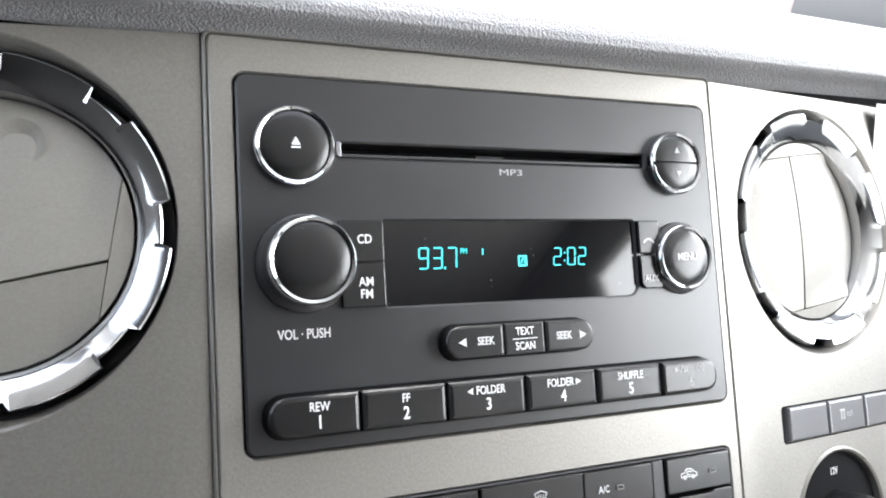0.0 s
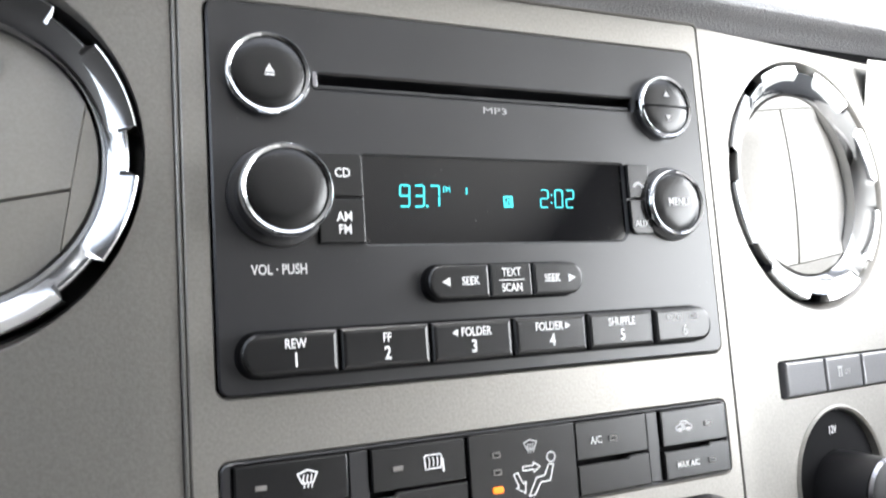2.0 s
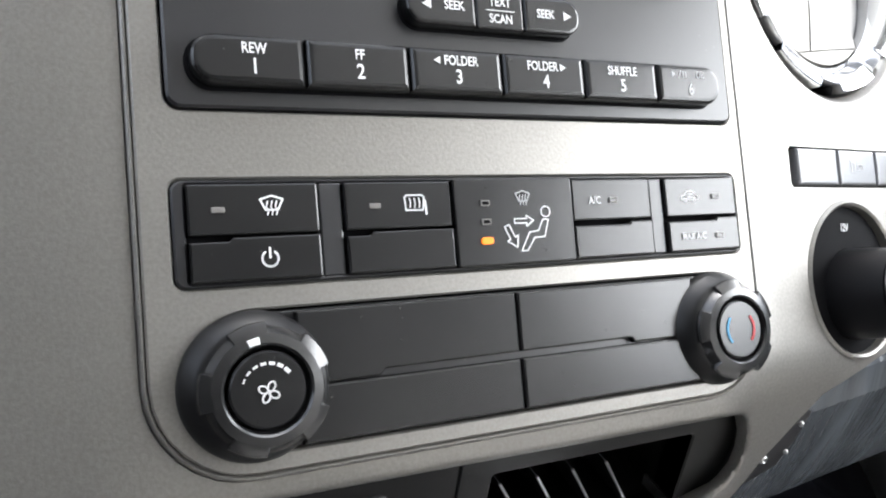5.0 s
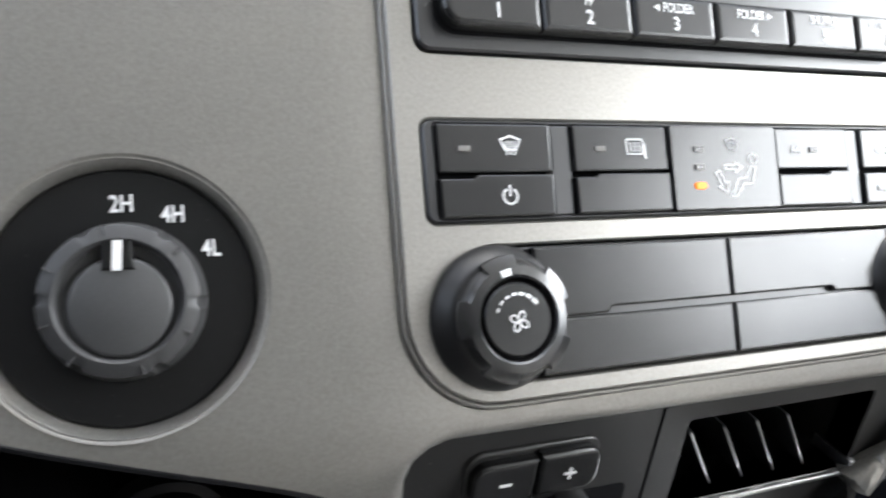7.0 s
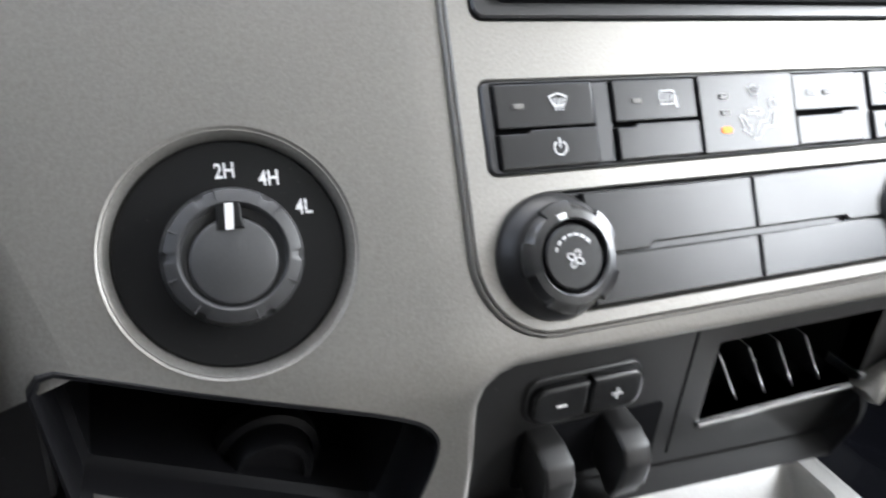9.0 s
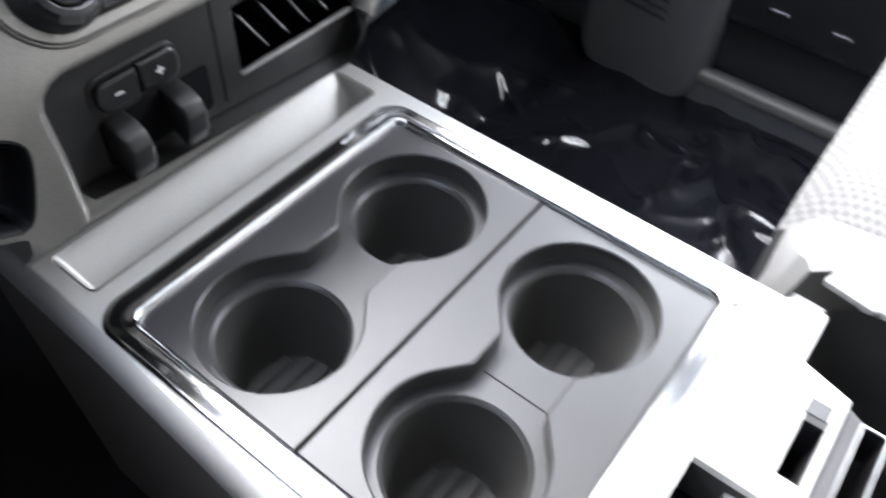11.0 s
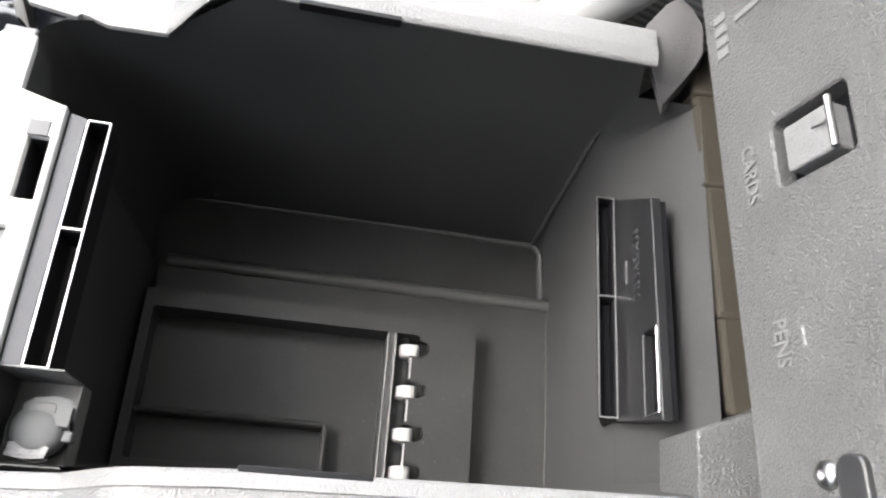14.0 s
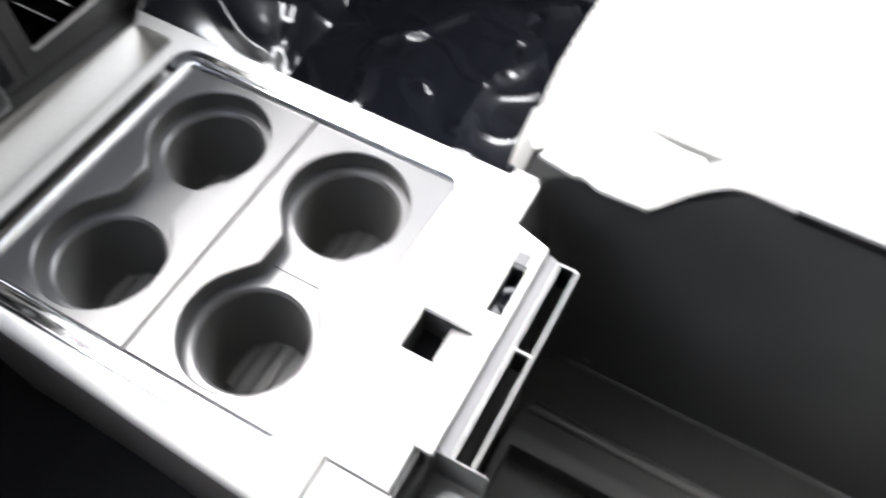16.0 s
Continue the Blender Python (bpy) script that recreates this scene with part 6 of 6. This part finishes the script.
part("side_bolster", cushion(B(), 0.296, 0.330, -0.640, -0.420, -0.2620, -0.45, 0.02), SEATV, seat, "smooth pale vinyl bolster", smooth=70)
part("side_bolster", cushion(B(), 0.770, 0.830, -0.820, -0.300, -0.2600, -0.45, 0.02), SEATV, seat, smooth=70)
bm = B()
box(bm, 0.310, -0.815, -0.50, 0.820, -0.320, -0.40, 0.01)
part("base", bm, GREYBLACK, seat)
part("backrest", cushion(B(), -0.27, 0.25, -0.62, 0.16, 0.075, -0.06, 0.04), CLOTH, seat, "woven pale cloth backrest", m=Matrix.Translation((0.565, -0.740, -0.16)) @ Matrix.Rotation(radians(-72), 4, 'X'), smooth=70)
bm = B()
tube(bm, [(0.420 - 0.075 * i / 12, -0.470 - 0.165 * i / 12, -0.2275 - 0.003 * (i / 12) ** 4) for i in range(10)], 0.0004, 6)
part("seam", bm, CAP, seat, "stitched seam across the cushion")
part("rear_band", cushion(B(), 0.300, 0.800, -0.668, -0.622, -0.232, -0.40, 0.020), SEATV, seat, "smooth pale vinyl band", smooth=70)
part("back_bolster", cushion(B(), -0.045, 0.045, -0.55, 0.02, 0.05, -0.06, 0.03), SEATV, seat, m=Matrix.Translation((0.320, -0.720, -0.10)) @ Matrix.Rotation(radians(-72), 4, 'X'), smooth=70)

bm = tube(B(), [(0.262, -0.645, -0.235), (0.270, -0.656, -0.216), (0.276, -0.664, -0.207), (0.283, -0.673, -0.198), (0.293, -0.689, -0.185), (0.305, -0.711, -0.168), (0.325, -0.742, -0.145), (0.340, -0.765, -0.125)], 0.0215, 24)
part("backrest_roll", bm, SEATV, seat, "padded vinyl roll along the backrest", smooth=60)
# ---- cab shell
def wall_with_windows(name, x, y0, y1, z0, z1, openings, material, thick):
    m = Matrix(((0, 0, 1, x), (1, 0, 0, 0), (0, 1, 0, 0), (0, 0, 0, 1)))
    bm = plate(B(), [(y0, z0), (y1, z0), (y1, z1), (y0, z1)], [[(a, c), (b, c), (b, d), (a, d)] for a, b, c, d in openings], 0, thick)
    return solid(name, bm, material, "plain cab side with window openings", "wall", m, "structure")


# unseen cab sides; openings and tones are chosen to shape the light inside
wall_with_windows("wall_east", 0.900, -2.2, 0.70, -0.62, 0.86, [(-0.90, 0.30, 0.12, 0.64)], PILLAR, 0.04)
wall_with_windows("wall_west", -0.740, -2.2, 0.70, -0.62, 0.86, [(-0.34, 0.26, 0.20, 0.70)], GREYBLACK, 0.04)
# unseen rear wall, left without a window to block light from behind
bm = B()
box(bm, -0.70, -2.24, -0.62, 0.90, -2.20, 0.86, 0)
solid("wall_south", bm, GREYBLACK, "unseen dark rear wall closing off light from behind", "wall", kind="structure")
bm = B()
box(bm, -0.74, -2.24, 0.78, 0.94, -0.12, 0.82, 0)
solid("ceiling", bm, LINER, "pale grey headliner", "ceiling", kind="structure")
bm = B()
box(bm, -0.74, 0.70, -0.62, 0.94, 0.74, 0.13, 0)
solid("wall_north", bm, DOOR, "dark firewall below the windscreen", "wall", kind="structure")
bm = B()
box(bm, -0.74, -2.24, -0.62, 0.94, 0.74, -0.565, 0)
solid("floor", bm, FLOOR, "black carpeted cab floor", "floor", kind="structure")
for x in (-0.72, 1.04):
    bm = tube(B(), [(x, 0.72, 0.12), (x, 0.30, 0.52), (x, -0.12, 0.80)], 0.045, 10)
    solid("windscreen_pillar", bm, LINER, "pale grey windscreen pillar", "pillar", kind="structure")
bm = B()
box(bm, -60, -60, -1.25, 60, 60, -1.2, 0)
solid("ground", bm, TARMAC, "pale concrete ground outside", "ground", kind="structure")

# passenger door panel
door = thing("passenger_door", "slate grey door panel with speaker ribs and map pocket", "door")
bm = B()
box(bm, 0.860, -1.2, -0.56, 0.905, 0.25, 0.12, 0.01)
part("panel", bm, DOOR, door)
FACING = Matrix.Translation((0.870, 0, 0)) @ Matrix(((0, 0, -1, 0), (1, 0, 0, 0), (0, 1, 0, 0), (0, 0, 0, 1)))
bm = slab(B(), rrect(-0.100, -0.585, 0.095, -0.100, 0.080, 10), -0.010, 0.0820, 0.022, 5)
part("speaker_bulge", bm, DOOR, door, m=FACING, smooth=40)
for k in range(14):
    part("speaker_rib", tube(B(), [(0.7878, 0.055 - 0.001 * k, -0.285 - k * 0.012), (0.7878, -0.030, -0.290 - k * 0.012)], 0.0026, 6), GREYBLACK, door)
bm = B()
box(bm, 0.800, -0.95, -0.60, 0.868, -0.080, -0.510, 0.012, 3)
part("map_pocket", bm, DOOR, door)
bm = B()
box(bm, 0.826, -0.95, -0.51, 0.866, -0.085, -0.425, 0.006)
part("pocket_cavity", bm, GREYBLACK, door)
bm = B()
box(bm, 0.794, -0.95, -0.520, 0.812, -0.080, -0.500, 0.007, 3)
part("pocket_lip", bm, VANE, door, "lighter pocket lip")
bm = B()
box(bm, 0.802, -1.0, -0.428, 0.866, -0.088, -0.20, 0.016, 3)
part("armrest", bm, BLACK, door)
for y in (-0.160, -0.237):
    bm = B()
    box(bm, 0.799, y - 0.013, -0.393, 0.804, y + 0.013, -0.386, 0.002)
    part("switch_mark", bm, SMOKE, door)

# glove box and passenger lower dash
gb = thing("glove_box", "dark glossy glove box lid below the passenger dash", "glove box")
bm = B()
prof = [(-0.028, -0.095), (-0.036, -0.108), (-0.0385, -0.122), (-0.036, -0.148), (-0.031, -0.174), (-0.027, -0.1855), (-0.020, -0.1900), (0.05, -0.200), (0.30, -0.27), (0.60, -0.21)]
xs = [0.2225 + 0.03 * i for i in range(23)]
sweep_x(bm, prof, xs, lambda x: (0.03 * (x - 0.2), 0.11 * (x - 0.2)))
for v in bm.verts:
    v.co.x += 0.25 * min(max(v.co.z + 0.10, -0.10), 0)
part("lid", bm, GLOVE, gb)
bm = slab(B(), [(0.2150, -0.1500), (0.2430, -0.1390), (0.2490, -0.1260), (0.2530, -0.1120), (0.2440, -0.1080), (0.2200, -0.1320)], 0.030, 0.0395, 0.0015)
lt = part("latch", bm, BLACK, gb, "dark latch with small bright discs for glints", m=UPRIGHT)
# small steel discs stand in for the glints on the latch
for x, z, r in ((0.2318, -0.1327, 0.0020), (0.2440, -0.1310, 0.0011), (0.2472, -0.1172, 0.0013)):
    part("screw", lathe(B(), [(r, 0.0390), (r, 0.0402), (r * 0.6, 0.0408), (r * 0.4, 0.0402), (0.0, 0.0402)], x, z, 16), STEEL, lt)
bm = B()
sweep_x(bm, [(0.080, 0.115), (0.072, 0.09), (0.030, -0.02), (0.008, -0.075)], [0.330 + 0.05 * i for i in range(11)])
part("upper_face", bm, PANEL, gb)
# driver's side lower dash
bm = B()
sweep_x(bm, [(0.06, 0.116), (0.02, 0.03), (-0.03, -0.06), (-0.035, -0.10), (0.05, -0.24), (0.40, -0.30)], [-0.70 + 0.05 * i for i in range(12)])
solid("knee_panel", bm, GREYBLACK, "dark knee panel on the driver's side", "dash panel")

# protective film on the passenger floor
bm = B()
n = 130
rows = []
creases = []
for _ in range(26):
    cx, cy, ca, cl = random.uniform(0.26, 0.72), random.uniform(-0.50, 0.16), random.uniform(0, math.pi), random.uniform(0.012, 0.060)
    creases.append((cx, cy, math.cos(ca), math.sin(ca), cl, random.uniform(0.0025, 0.0075), random.uniform(0.005, 0.012)))
for i in range(n + 1):
    row = []
    for j in range(n + 1):
        x, y = 0.24 + 0.56 * i / n, -0.55 + 1.00 * j / n
        p = Vector((x * 5, y * 5, 0))
        ridge = 1 - abs(noise.noise(p * 1.3 + Vector((3, 1, 0))))
        z = -0.555 + 0.007 * ridge ** 9 + 0.008 * noise.noise(p * 0.6) + 0.003 * (1 - abs(noise.noise(p * 2.6))) ** 8
        for cx, cy, ca, sa, cl, ch, cw in creases:
            along, across = (x - cx) * ca + (y - cy) * sa, abs((y - cy) * ca - (x - cx) * sa)
            if across < cw and abs(along) < cl:
                z += ch * (1 - across / cw) * (1 - (along / cl) ** 2)
        if y > 0.10:
            z += (y - 0.10) * 0.75
        row.append(bm.verts.new((x, y, z)))
    rows.append(row)
for a, b in zip(rows, rows[1:]):
    for j in range(n):
        bm.faces.new((a[j], b[j], b[j + 1], a[j + 1]))
solid("floor_film", bm, FILM, "wrinkled glossy dark protective film over the footwell", "floor film", smooth=80)

# red building far ahead
barn = thing("distant_building", "red building far beyond the windscreen, overexposure put into its paint", "building")
bm = B()
box(bm, 31.5, 30.0, -1.2, 37.5, 36.0, 3.2, 0.05, 1)
part("wall", bm, BRICKRED, barn)
bm = B()
a = [bm.verts.new((31.1, y, z)) for y, z in ((29.6, 3.1), (33.0, 5.2), (36.4, 3.1))]
b = [bm.verts.new((37.9, y, z)) for y, z in ((29.6, 3.1), (33.0, 5.2), (36.4, 3.1))]
bm.faces.new(a), bm.faces.new(list(reversed(b)))
skin(bm, a, b)
part("roof", bm, LINER, barn)
